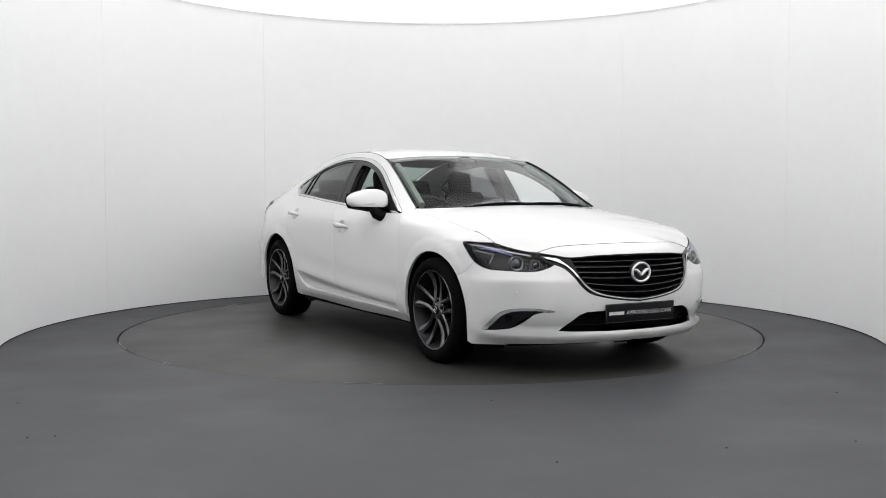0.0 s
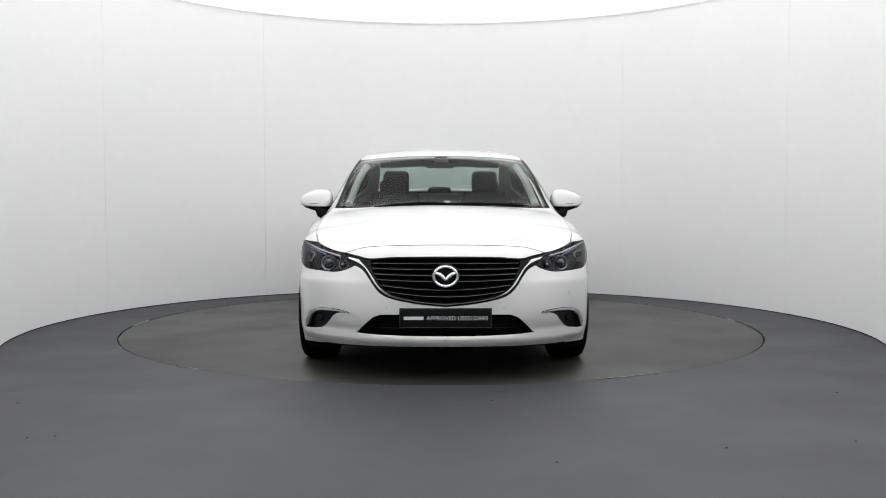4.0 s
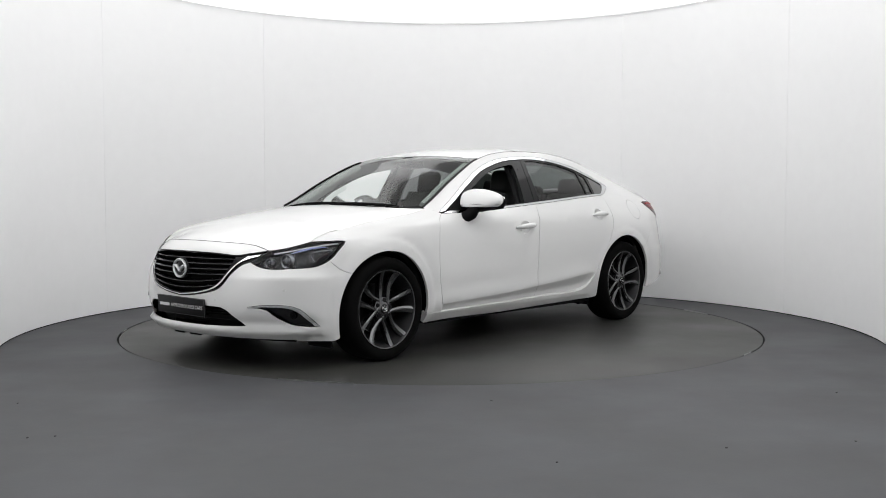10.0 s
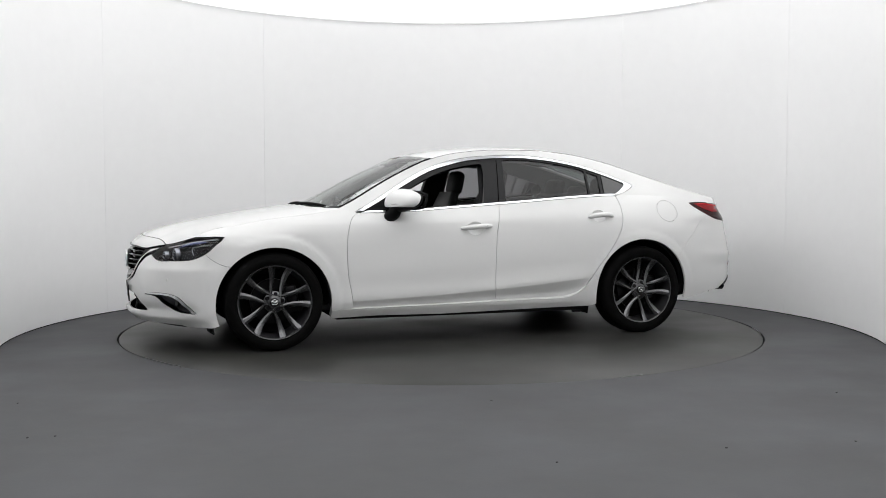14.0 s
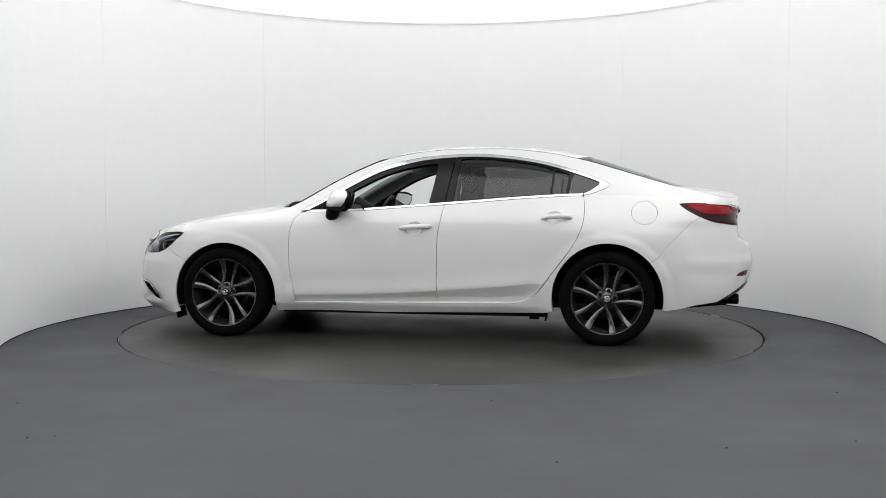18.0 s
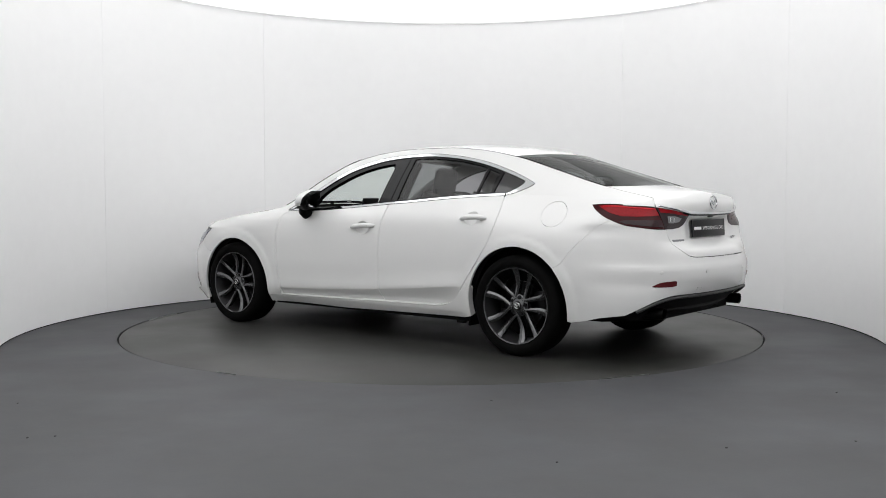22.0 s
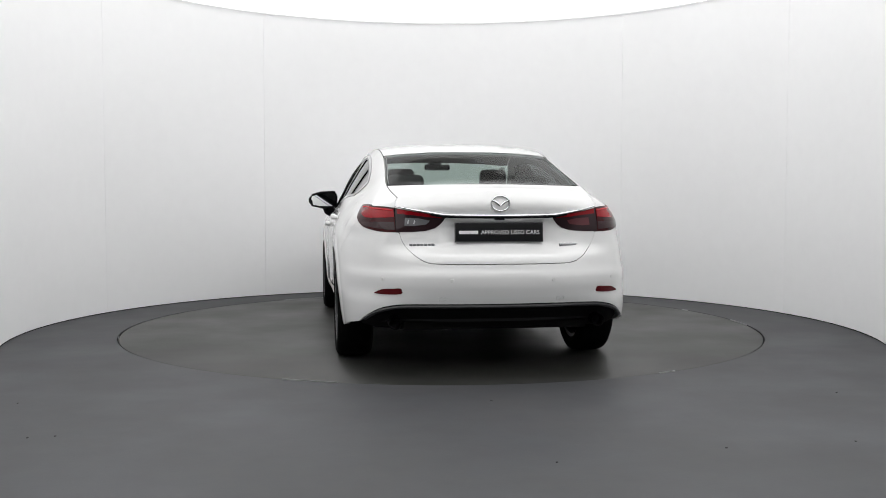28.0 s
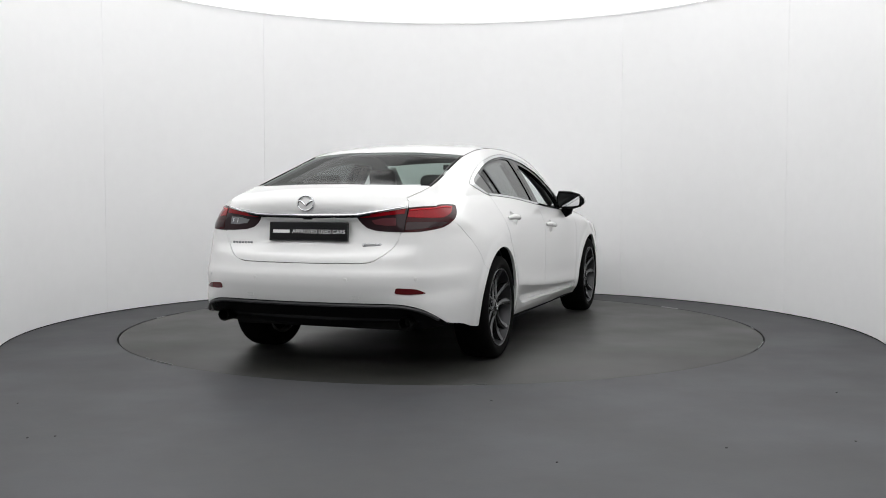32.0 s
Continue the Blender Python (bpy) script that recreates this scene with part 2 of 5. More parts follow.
        tagged(part(name, bm, mat, None, smooth=0), label, kind="structure")
    # small dark screw heads in the floor
    for x, y in ((-1.81, -3.69), (-1.70, -3.66), (0.46, -4.08), (1.20, -3.86), (0.26, -2.92), (2.13, -2.71), (1.79, -3.75), (-2.16, -2.98)):
        bm = rod(bmesh.new(), (x, y, 0.0), (x, y, 0.002), 0.006, 0.005, 10)
        part("floor_screw", bm, M_BLACK, floor, "small dark screw head", smooth=0)


def build_turntable():
    table = new("turntable")
    tagged(table, "round grey turntable disc set flush in the floor", "turntable")
    bm = lathe(bmesh.new(), [(0.001, 0.0), (1.2, 0.0), (TABLE_R - 0.012, 0.0), (TABLE_R - 0.006, -0.004), (TABLE_R - 0.006, -0.05), (0.001, -0.05)], 160, "Z")
    bmesh.ops.recalc_face_normals(bm, faces=bm.faces)
    part("disc", bm, M_TABLE, table)
    for a0, a1 in ((20, 31), (96, 99.5), (150, 158), (203, 206), (262, 270), (318, 323), (286, 288)):
        bm = lathe(bmesh.new(), [(TABLE_R - 0.005, 0.0004), (TABLE_R - 0.005, 0.003), (TABLE_R - 0.001, 0.003), (TABLE_R - 0.001, -0.03)], 10, "Z", (0, 0, 0), a0, a1)
        bmesh.ops.recalc_face_normals(bm, faces=bm.faces)
        part("edge_strip", bm, M_STEEL, table, "worn bright metal strip on the rim")
    return table


build_booth()
turntable = build_turntable()


# ---- the car's surfaces, in its own space: x to the front, y to its left, z up ----
def pchip(xs, ys):
    """A smooth curve through points that never overshoots."""
    xs, ys = np.asarray(xs, float), np.asarray(ys, float)
    if xs[0] > xs[-1]:
        xs, ys = xs[::-1], ys[::-1]
    h = np.diff(xs)
    d = np.diff(ys) / h
    m = np.zeros(len(xs))
    for i in range(1, len(xs) - 1):
        if d[i - 1] * d[i] > 0:
            w1, w2 = 2 * h[i] + h[i - 1], h[i] + 2 * h[i - 1]
            m[i] = (w1 + w2) / (w1 / d[i - 1] + w2 / d[i])
    m[0], m[-1] = d[0], d[-1]

    def f(x):
        x = np.asarray(x, float)
        k = np.clip(np.searchsorted(xs, x) - 1, 0, len(xs) - 2)
        t = (x - xs[k]) / h[k]
        t = np.clip(t, -0.6, 1.6)
        return ys[k] * (2 * t**3 - 3 * t**2 + 1) + m[k] * h[k] * (t**3 - 2 * t**2 + t) + ys[k + 1] * (3 * t**2 - 2 * t**3) + m[k + 1] * h[k] * (t**3 - t**2)

    return f


LEVELS = [0.18, 0.28, 0.40, 0.55, 0.70, 0.78, 0.86, 1.0, 1.1]
# plan lines round the body: at each level how far forward (nose, tail) or how wide (flanks)
NOSE = [
    (0.0, [2.308, 2.342, 2.35, 2.352, 2.325, 2.235, 2.04, 1.87, 1.8], (1, 1, 1)),
    (0.30, [2.278, 2.318, 2.33, 2.328, 2.295, 2.205, 2.02, 1.86, 1.79], (0.93, 0.5, 0.3)),
    (0.58, [2.150, 2.198, 2.225, 2.205, 2.135, 2.035, 1.96, 1.83, 1.77], (0.90, 0.45, 0.3)),
    (0.75, [1.985, 2.05, 2.085, 2.085, 2.03, 1.945, 1.88, 1.79, 1.75], (0.88, 0.42, 0.3)),
    (0.845, [1.86, 1.945, 1.972, 1.965, 1.915, 1.825, 1.79, 1.75, 1.73], (0.875, 0.43, 0.3)),
]
FLANK = [
    (1.70, [0.845, 0.880, 0.890, 0.896, 0.892, 0.872, 0.775, 0.42, 0.3]),
    (1.415, [0.858, 0.886, 0.902, 0.913, 0.916, 0.905, 0.862, 0.54, 0.4]),
    (0.95, [0.842, 0.874, 0.893, 0.900, 0.899, 0.894, 0.879, 0.735, 0.6]),
    (0.3, [0.840, 0.871, 0.890, 0.898, 0.899, 0.896, 0.886, 0.805, 0.74]),
    (-0.3, [0.840, 0.871, 0.890, 0.898, 0.901, 0.899, 0.891, 0.828, 0.77]),
    (-0.9, [0.844, 0.876, 0.896, 0.904, 0.908, 0.906, 0.897, 0.838, 0.775]),
    (-1.415, [0.856, 0.886, 0.906, 0.917, 0.921, 0.915, 0.892, 0.808, 0.715]),
    (-1.78, [0.850, 0.880, 0.898, 0.908, 0.903, 0.893, 0.868, 0.782, 0.68]),
]
TAIL = [
    (0.835, [-1.98, -2.06, -2.10, -2.105, -2.06, -2.02, -1.97, -2.03, -2.0], (1, 0.885, 0.74)),
    (0.70, [-2.22, -2.28, -2.315, -2.33, -2.31, -2.29, -2.27, -2.18, -2.12], (1, 0.965, 0.83)),
    (0.50, [-2.30, -2.345, -2.382, -2.425, -2.40, -2.345, -2.335, -2.328, -2.300], (1, 1, 1)),
    (0.27, [-2.345, -2.388, -2.422, -2.475, -2.455, -2.36, -2.348, -2.376, -2.352], (1, 1, 1)),
    (0.0, [-2.36, -2.402, -2.435, -2.49, -2.47, -2.37, -2.355, -2.388, -2.366], (1, 1, 1)),
]


def ends(rows):
    """Nose and tail lines: how far along and how far out; the upper levels close in."""
    return [(None, (pchip(LEVELS, v), pchip(LEVELS, [y] * 6 + [y * k for k in close]))) for y, v, close in rows]


COLS = ends(NOSE) + [(x, pchip(LEVELS, v)) for x, v in FLANK] + ends(TAIL)
NC = len(COLS)


def ctrl(z):
    """Control points of the plan line at height z, mirrored past both ends."""
    z = np.atleast_1d(np.asarray(z, float))
    P = np.zeros((NC + 4, len(z), 2))
    for i, (x, f) in enumerate(COLS):
        P[i + 2, :, 0], P[i + 2, :, 1] = (x, f(z)) if x is not None else (f[0](z), f[1](z))
    for a, b in ((1, 3), (0, 4), (NC + 2, NC), (NC + 3, NC - 1)):
        P[a] = P[b] * (1, -1)
    return P


_c = ctrl(0.5)[:, 0]
_len = np.r_[0, np.cumsum(np.hypot(*np.diff(_c, axis=0).T))]
KN = _len - _len[2]
S_END = KN[NC + 1]
_h = np.diff(KN)
_A = np.eye(NC + 4)
_B = np.zeros((NC + 4, NC + 4))
for _i in range(1, NC + 3):
    _A[_i, _i - 1], _A[_i, _i], _A[_i, _i + 1] = _h[_i - 1] / 6, (_h[_i - 1] + _h[_i]) / 3, _h[_i] / 6
    _B[_i, _i - 1], _B[_i, _i], _B[_i, _i + 1] = 1 / _h[_i - 1], -1 / _h[_i - 1] - 1 / _h[_i], 1 / _h[_i]
CURV = np.linalg.solve(_A, _B)
S_NOSE, S_TAIL = KN[2 + 5], KN[2 + 12]


CREASE = pchip([1.05, 0.868, 0.456, 0.049, -0.2, -0.563, -0.909, -1.05], [0.312, 0.32, 0.336, 0.356, 0.373, 0.401, 0.433, 0.44])


def smooth01(t):
    t = np.clip(t, 0, 1)
    return t * t * (3 - 2 * t)


def shell(s, z):
    """Lower body: the point at s metres round from the nose, at height z."""
    s, z = np.broadcast_arrays(np.asarray(s, float), np.asarray(z, float))
    shape = s.shape
    s, z = s.ravel(), z.ravel()
    P = ctrl(z)
    M = np.einsum("ij,jkc->ikc", CURV, P)
    k = np.clip(np.searchsorted(KN, s) - 1, 0, len(KN) - 2)
    n = np.arange(len(s))
    h = _h[k]
    a, b = (KN[k + 1] - s) / h, (s - KN[k]) / h
    out = a[:, None] * P[k, n] + b[:, None] * P[k + 1, n] + ((a**3 - a)[:, None] * M[k, n] + (b**3 - b)[:, None] * M[k + 1, n]) * (h * h / 6)[:, None]
    x, y = out[:, 0].copy(), out[:, 1].copy()
    # flanks: waist crease low on the doors, flared wheel arches
    side = smooth01((x + 2.0) / 0.2) * smooth01((2.0 - x) / 0.2)
    door = smooth01((x + 1.1) / 0.35) * smooth01((1.12 - x) / 0.2)
    cz = CREASE(np.clip(x, -1.05, 1.05))
    y = y + door * (0.007 * np.exp(-(((z - cz) / 0.06) ** 2)) - 0.002 * np.exp(-(((z - cz - 0.12) / 0.06) ** 2)))
    # nose: shoulder under the lamps, drawn-in band over a proud lower lip
    fore = smooth01((x - 1.72) / 0.22)
    out = 0.011 * smooth01((0.612 - z) / 0.055) * (1 - smooth01((0.56 - z) / 0.20)) * smooth01((np.abs(y) - 0.35) / 0.2)
    ahead = smooth01((x - 1.86) / 0.14)
    out = out - ahead * (0.012 * np.exp(-(((z - 0.290) / 0.030) ** 2)) - 0.030 * smooth01((0.266 - z) / 0.020) + 0.6 * np.clip(0.240 - z, 0, None))
    away = np.hypot(x - 1.4, 0.5 * y) + 1e-6
    x, y = x + fore * out * (x - 1.4) / away, y + fore * out * 0.5 * y / away
    # tail: soft shoulder under the boot, drawn in below it
    aft = smooth01((-1.86 - x) / 0.25)
    out = aft * (0.008 * smooth01((0.652 - z) / 0.06) * (1 - smooth01((0.615 - z) / 0.13)) + 0.008 * smooth01((0.53 - z) / 0.10))
    away = np.hypot(x + 1.4, 0.5 * y) + 1e-6
    x, y = x + out * (x + 1.4) / away, y + out * 0.5 * y / away
    # hollow in the boot lid round the plate
    x = x + 0.016 * (x < -1.9) * smooth01((z - 0.745) / 0.045) * smooth01((0.945 - z) / 0.05) * smooth01((0.36 - np.abs(y)) / 0.09)
    for ax in (1.415, -1.415):
        r = np.hypot(x - ax, z - 0.33)
        y = y + side * 0.006 * (smooth01((0.475 - r) / 0.045) - 0.5 * smooth01((0.56 - r) / 0.12)) * (z > 0.15)
    return np.stack([x, y, z], -1).reshape(*shape, 3)


def door_shell(s, z):
    """Door skin: the shell drawn in under the low crease."""
    p = shell(s, z)
    x = p[..., 0]
    door = smooth01((x + 1.1) / 0.35) * smooth01((1.12 - x) / 0.2)
    drop = np.clip(CREASE(np.clip(x, -1.05, 1.05)) - p[..., 2], 0, None)
    p[..., 1] -= door * 0.075 * (1 - np.exp(-drop * 0.50 / 0.075))
    return p


def sill_shell(s, z):
    """Sill skin: the shell drawn in towards the ground."""
    p = shell(s, z)
    x = p[..., 0]
    p[..., 1] -= smooth01((x + 1.03) / 0.2) * np.clip(0.262 - p[..., 2], 0, None) * 0.32
    return p


def solve_s(axis, val, z, lo, hi, rising):
    val, z = np.broadcast_arrays(np.asarray(val, float), np.asarray(z, float))
    a, b = np.full(val.shape, lo), np.full(val.shape, hi)
    for _ in range(26):
        m = (a + b) / 2
        up = (shell(m, z)[..., axis] < val) == rising
        a, b = np.where(up, m, a), np.where(up, b, m)
    return (a + b) / 2


def sx(x, z):
    """Where on the flank the body is at x."""
    return solve_s(0, x, z, 0.0, S_END, False)


def sf(y, z):
    """Where on the nose the body is at y."""
    return solve_s(1, y, z, 0.0, S_NOSE, True)


def sr(y, z):
    """Where on the tail the body is at y."""
    return solve_s(1, y, z, S_TAIL - 0.15, S_END, False)


# belt line, roof rail and crown
BELT_Z = pchip([1.0, 0.817, 0.417, 0.253, 0.008, -0.246, -0.483, -0.729, -0.974, -1.228, -1.5, -1.8, -2.1, -2.4],
               [0.940, 0.941, 0.950, 0.962, 0.979, 0.998, 1.015, 1.035, 1.051, 1.062, 1.062, 1.045, 1.015, 0.99])
RAIL_Y = pchip([1.0, 0.88, 0.6, 0.4, 0.25, 0.0, -0.3, -0.6, -0.9, -1.2, -1.5, -1.75, -1.9, -2.05, -2.25, -2.42],
               [0.772, 0.752, 0.710, 0.676, 0.646, 0.608, 0.588, 0.581, 0.576, 0.574, 0.588, 0.608, 0.614, 0.605, 0.58, 0.55])
RAIL_Z = pchip([1.0, 0.88, 0.6, 0.4, 0.25, 0.0, -0.3, -0.6, -0.9, -1.2, -1.5, -1.75, -1.9, -2.05, -2.25, -2.42],
               [0.945, 1.000, 1.158, 1.258, 1.320, 1.378, 1.404, 1.406, 1.384, 1.330, 1.244, 1.168, 1.125, 1.088, 1.042, 0.990])
CROWN = pchip([2.36, 2.30, 2.235, 2.119, 1.89, 1.661, 1.432, 1.20, 1.08, 0.837, 0.654, 0.471, 0.30, 0.014, -0.169, -0.397, -0.625, -0.854, -1.083, -1.312, -1.541, -1.771, -1.96, -2.1, -2.3, -2.45],
              [0.700, 0.742, 0.776, 0.822, 0.878, 0.920, 0.956, 0.988, 0.998, 1.102, 1.200, 1.284, 1.360, 1.420, 1.438, 1.448, 1.444, 1.430, 1.403, 1.352, 1.279, 1.202, 1.142, 1.118, 1.090, 1.058])
# edge of the bonnet in plan; its height comes from the wing
BON_Y = pchip([2.26, 2.17, 2.1, 2.0, 1.93, 1.8, 1.6, 1.4, 1.2, 1.0, 0.86], [0.47, 0.545, 0.605, 0.71, 0.765, 0.788, 0.798, 0.80, 0.797, 0.785, 0.765])


def shell_z(x, y):
    """Height at which the lower body at x has come in to y."""
    x, y = np.broadcast_arrays(np.asarray(x, float), np.asarray(y, float))
    a, b = np.full(x.shape, 0.6), np.full(x.shape, 1.1)
    for _ in range(26):
        m = (a + b) / 2
        up = shell(sx(x, m), m)[..., 1] > y
        a, b = np.where(up, m, a), np.where(up, b, m)
    return (a + b) / 2


_bx = np.linspace(0.86, 2.08, 28)
BON_Z = pchip(np.r_[_bx, 2.12, 2.17, 2.26], np.r_[shell_z(_bx, BON_Y(_bx)), 0.724, 0.736, 0.75])
_gx = np.linspace(-2.42, 1.0, 60)
BELT_Y = pchip(_gx, shell(sx(_gx, BELT_Z(_gx)), BELT_Z(_gx))[:, 1])


def bonnet(x, y):
    e, ze, zc = BON_Y(x), BON_Z(x), CROWN(x)
    t = np.abs(y) / e
    return np.stack([x, y, zc - (zc - ze) * t**2.3 + 0.004 * smooth01((t - 0.5) / 0.3) * (1 - t)], -1)


def top(x, y):
    e, ze, zc = RAIL_Y(x), RAIL_Z(x), CROWN(x)
    t = np.abs(y) / e
    return np.stack([x, y, zc - (zc - ze) * t**2.4], -1)


def cabin(x, z):
    """Side glass and pillars between belt and roof rail."""
    zb, zr, yb, yr = BELT_Z(x), RAIL_Z(x), BELT_Y(x), RAIL_Y(x)
    t = (z - zb) / np.maximum(zr - zb, 0.02)
    y = yb + (yr - yb) * t + 0.03 * np.clip(zr - zb, 0, 0.4) * 4 * t * (1 - t)
    return np.stack([x, y, z], -1)


# ---- cutting panels out of a surface ----
def inside(poly, p):
    x, y = p[:, 0], p[:, 1]
    res = np.zeros(len(p), bool)
    n = len(poly)
    for i in range(n):
        (x0, y0), (x1, y1) = poly[i], poly[(i + 1) % n]
        if y0 == y1:
            continue
        c = ((y0 > y) != (y1 > y)) & (x < (x1 - x0) * (y - y0) / (y1 - y0) + x0)
        res ^= c
    return res


def dense(poly, step):
    out = []
    n = len(poly)
    for i in range(n):
        a, b = np.array(poly[i], float), np.array(poly[(i + 1) % n], float)
        k = max(1, int(math.ceil(np.hypot(*(b - a)) / step)))
        out += [tuple(a + (b - a) * j / k) for j in range(k)]
    return out


def curve(pts, n=6, closed=False):
    """A smooth line through points (Catmull-Rom)."""
    P = [np.array(p, float) for p in pts]
    out = []
    m = len(P)
    for i in range(m if closed else m - 1):
        p0 = P[(i - 1) % m] if closed else P[max(i - 1, 0)]
        p1, p2 = P[i], P[(i + 1) % m]
        p3 = P[(i + 2) % m] if closed else P[min(i + 2, m - 1)]
        for j in range(n):
            t = j / n
            out.append(tuple(0.5 * (2 * p1 + (p2 - p0) * t + (2 * p0 - 5 * p1 + 4 * p2 - p3) * t * t + (3 * p1 - p0 - 3 * p2 + p3) * t**3)))
    if not closed:
        out.append(tuple(P[-1]))
    return out


def sheet(outline, lift, holes=(), step=0.04, flange=0.018, push=0.0, closed_at_mid=False, lines=()):
    """Verts, faces and normals of a panel: the outline in the surface's own plan, lifted onto it, with turned-in edges."""
    from mathutils.geometry import delaunay_2d_cdt
    loops = [dense(outline, step)] + [dense(h, step) for h in holes]
    pts, edges = [], []
    for lp in loops:
        k = len(pts)
        pts += lp
        edges += [(k + i, k + (i + 1) % len(lp)) for i in range(len(lp))]
    for ln in lines:
        k = len(pts)
        pts = pts + list(ln)
        edges += [(k + i, k + i + 1) for i in range(len(ln) - 1)]
    L = np.array(loops[0])
    lo, hi = L.min(0), L.max(0)
    gx, gy = np.meshgrid(np.arange(lo[0] + step / 2, hi[0], step), np.arange(lo[1] + step / 2, hi[1], step))
    G = np.c_[gx.ravel(), gy.ravel()]
    keep = inside(loops[0], G)
    for h in loops[1:]:
        keep &= ~inside(h, G)
    G = G[keep]
    if len(G):
        B = np.array(pts)
        d2 = (G[:, None, 0] - B[None, :, 0]) ** 2 + (G[:, None, 1] - B[None, :, 1]) ** 2
        G = G[d2.min(1) > (step * 0.45) ** 2]
    allp = [Vector(p) for p in pts] + [Vector(p) for p in G]
    v, _, f, *_ = delaunay_2d_cdt(allp, edges, [], 0, 1e-5)
    uv = np.array([tuple(q) for q in v])
    F = np.array([tuple(q) for q in f if len(q) == 3])
    c = uv[F].mean(1)
    ok = inside(loops[0], c)
    for h in loops[1:]:
        ok &= ~inside(h, c)
    F = F[ok]
    P = lift(uv[:, 0], uv[:, 1])
    e = 0.004
    du = lift(uv[:, 0] + e, uv[:, 1]) - lift(uv[:, 0] - e, uv[:, 1])
    dv = lift(uv[:, 0], uv[:, 1] + e) - lift(uv[:, 0], uv[:, 1] - e)
    N = np.cross(du, dv)
    N /= np.linalg.norm(N, axis=1)[:, None] + 1e-12
    # outwards: away from the car's core line
    core = P - np.stack([np.clip(P[:, 0], -1.6, 1.6), np.zeros(len(P)), np.full(len(P), 0.55)], -1)
    flip = np.sign(np.median((N * core).sum(1)))
    N *= flip
    tn = np.cross(P[F[:, 1]] - P[F[:, 0]], P[F[:, 2]] - P[F[:, 0]])
    back = (tn * N[F].mean(1)).sum(1) < 0
    F[back] = F[back][:, ::-1]
    P = P + push * N
    if flange:
        cnt = {}
        for t in F:
            for a, b in ((t[0], t[1]), (t[1], t[2]), (t[2], t[0])):
                cnt[(a, b)] = cnt.get((a, b), 0) + 1
        rim = [(a, b) for (a, b) in cnt if (b, a) not in cnt]
        if closed_at_mid:
            rim = [(a, b) for a, b in rim if abs(P[a, 1]) > 1e-3 or abs(P[b, 1]) > 1e-3]
        base = len(P)
        ex, en, ef = [], [], []
        for a, b in rim:
            t = P[b] - P[a]
            o = np.cross(t, N[a])
            o /= np.linalg.norm(o) + 1e-12
            q = base + len(ex)
            ex += [P[a], P[b], P[b] - N[b] * flange, P[a] - N[a] * flange]
            en += [o if flange > 0 else -o] * 4
            ef += [(q, q + 3, q + 2), (q, q + 2, q + 1)] if flange > 0 else [(q, q + 2, q + 3), (q, q + 1, q + 2)]
        if ex:
            P, N, F = np.vstack([P, ex]), np.vstack([N, en]), np.vstack([F, ef])
    return P, F, N


def mirror(V):
    P, F, N = V
    return P * (1, -1, 1), F[:, ::-1], N * (1, -1, 1)


def join(*parts):
    P, F, N, k = [], [], [], 0
    for p, f, n in parts:
        P.append(p), F.append(f + k), N.append(n)
        k += len(p)
    return np.vstack(P), np.vstack(F), np.vstack(N)


def panel(name, V, mat, parent, label=""):
    P, F, N = V
    return under(name, mesh_of(name, P, F, N, mats=[mat]), parent, label)


def pair(name, V, mat, parents, label=""):
    """The same panel on the car's left and its right."""
    return panel(name, V, mat, parents[0], label), panel(name, mirror(V), mat, parents[1], label)


def whole(name, V, mat, parent, label=""):
    return panel(name, join(V, mirror(V)), mat, parent, label)


def flank(pts):
    """(x, z) on the flanks to the shell's plan."""
    a = np.array(pts, float)
    return list(zip(sx(a[:, 0], a[:, 1]), a[:, 1]))


def nose(pts):
    a = np.array(pts, float)
    return list(zip(sf(a[:, 0], a[:, 1]), a[:, 1]))


def tail(pts):
    a = np.array(pts, float)
    return list(zip(sr(a[:, 0], a[:, 1]), a[:, 1]))


car = new("saloon_car")
tagged(car, "white four-door saloon car with gunmetal alloy wheels on the turntable", "car")


def normal_at(lift, u, v, e=0.004):
    u, v = np.atleast_1d(np.asarray(u, float)), np.atleast_1d(np.asarray(v, float))
    n = np.cross(lift(u + e, v) - lift(u - e, v), lift(u, v + e) - lift(u, v - e))
    n /= np.linalg.norm(n, axis=1)[:, None]
    p = lift(u, v)
    core = p - np.stack([np.clip(p[:, 0], -1.6, 1.6), np.zeros(len(p)), np.full(len(p), 0.55)], -1)
    return p, n * np.sign((n * core).sum(1))[:, None]


# ---- body panels ----
ARCH_F = [(1.415 + 0.394 * math.cos(radians(a)), 0.322 + 0.386 * math.sin(radians(a))) for a in range(-24, 205, 3)]
ARCH_R = [(-1.415 + 0.389 * math.cos(radians(a)), 0.330 + 0.396 * math.sin(radians(a))) for a in range(-20, 201, 3)]


A_SHUT = curve([(0.872, 0.262), (0.872, 0.309), (0.888, 0.412), (0.907, 0.514), (0.914, 0.678), (0.904, 0.80), (0.873, 0.895), (0.822, 0.936)], 4)
B_SHUT = curve([(-0.249, 1.0), (-0.230, 0.902), (-0.206, 0.759), (-0.200, 0.555), (-0.200, 0.371), (-0.221, 0.290)], 4)
C_SHUT = curve([(-0.60, 0.290), (-0.77, 0.296), (-0.873, 0.330), (-0.936, 0.383), (-1.016, 0.492), (-1.126, 0.636), (-1.202, 0.758), (-1.242, 0.86), (-1.254, 0.962), (-1.249, 1.023), (-1.243, 1.058)], 4)
SILL_TOP = [(1.018, 0.262), (0.872, 0.267), (0.254, 0.275), (-0.221, 0.284), (-0.60, 0.288)]
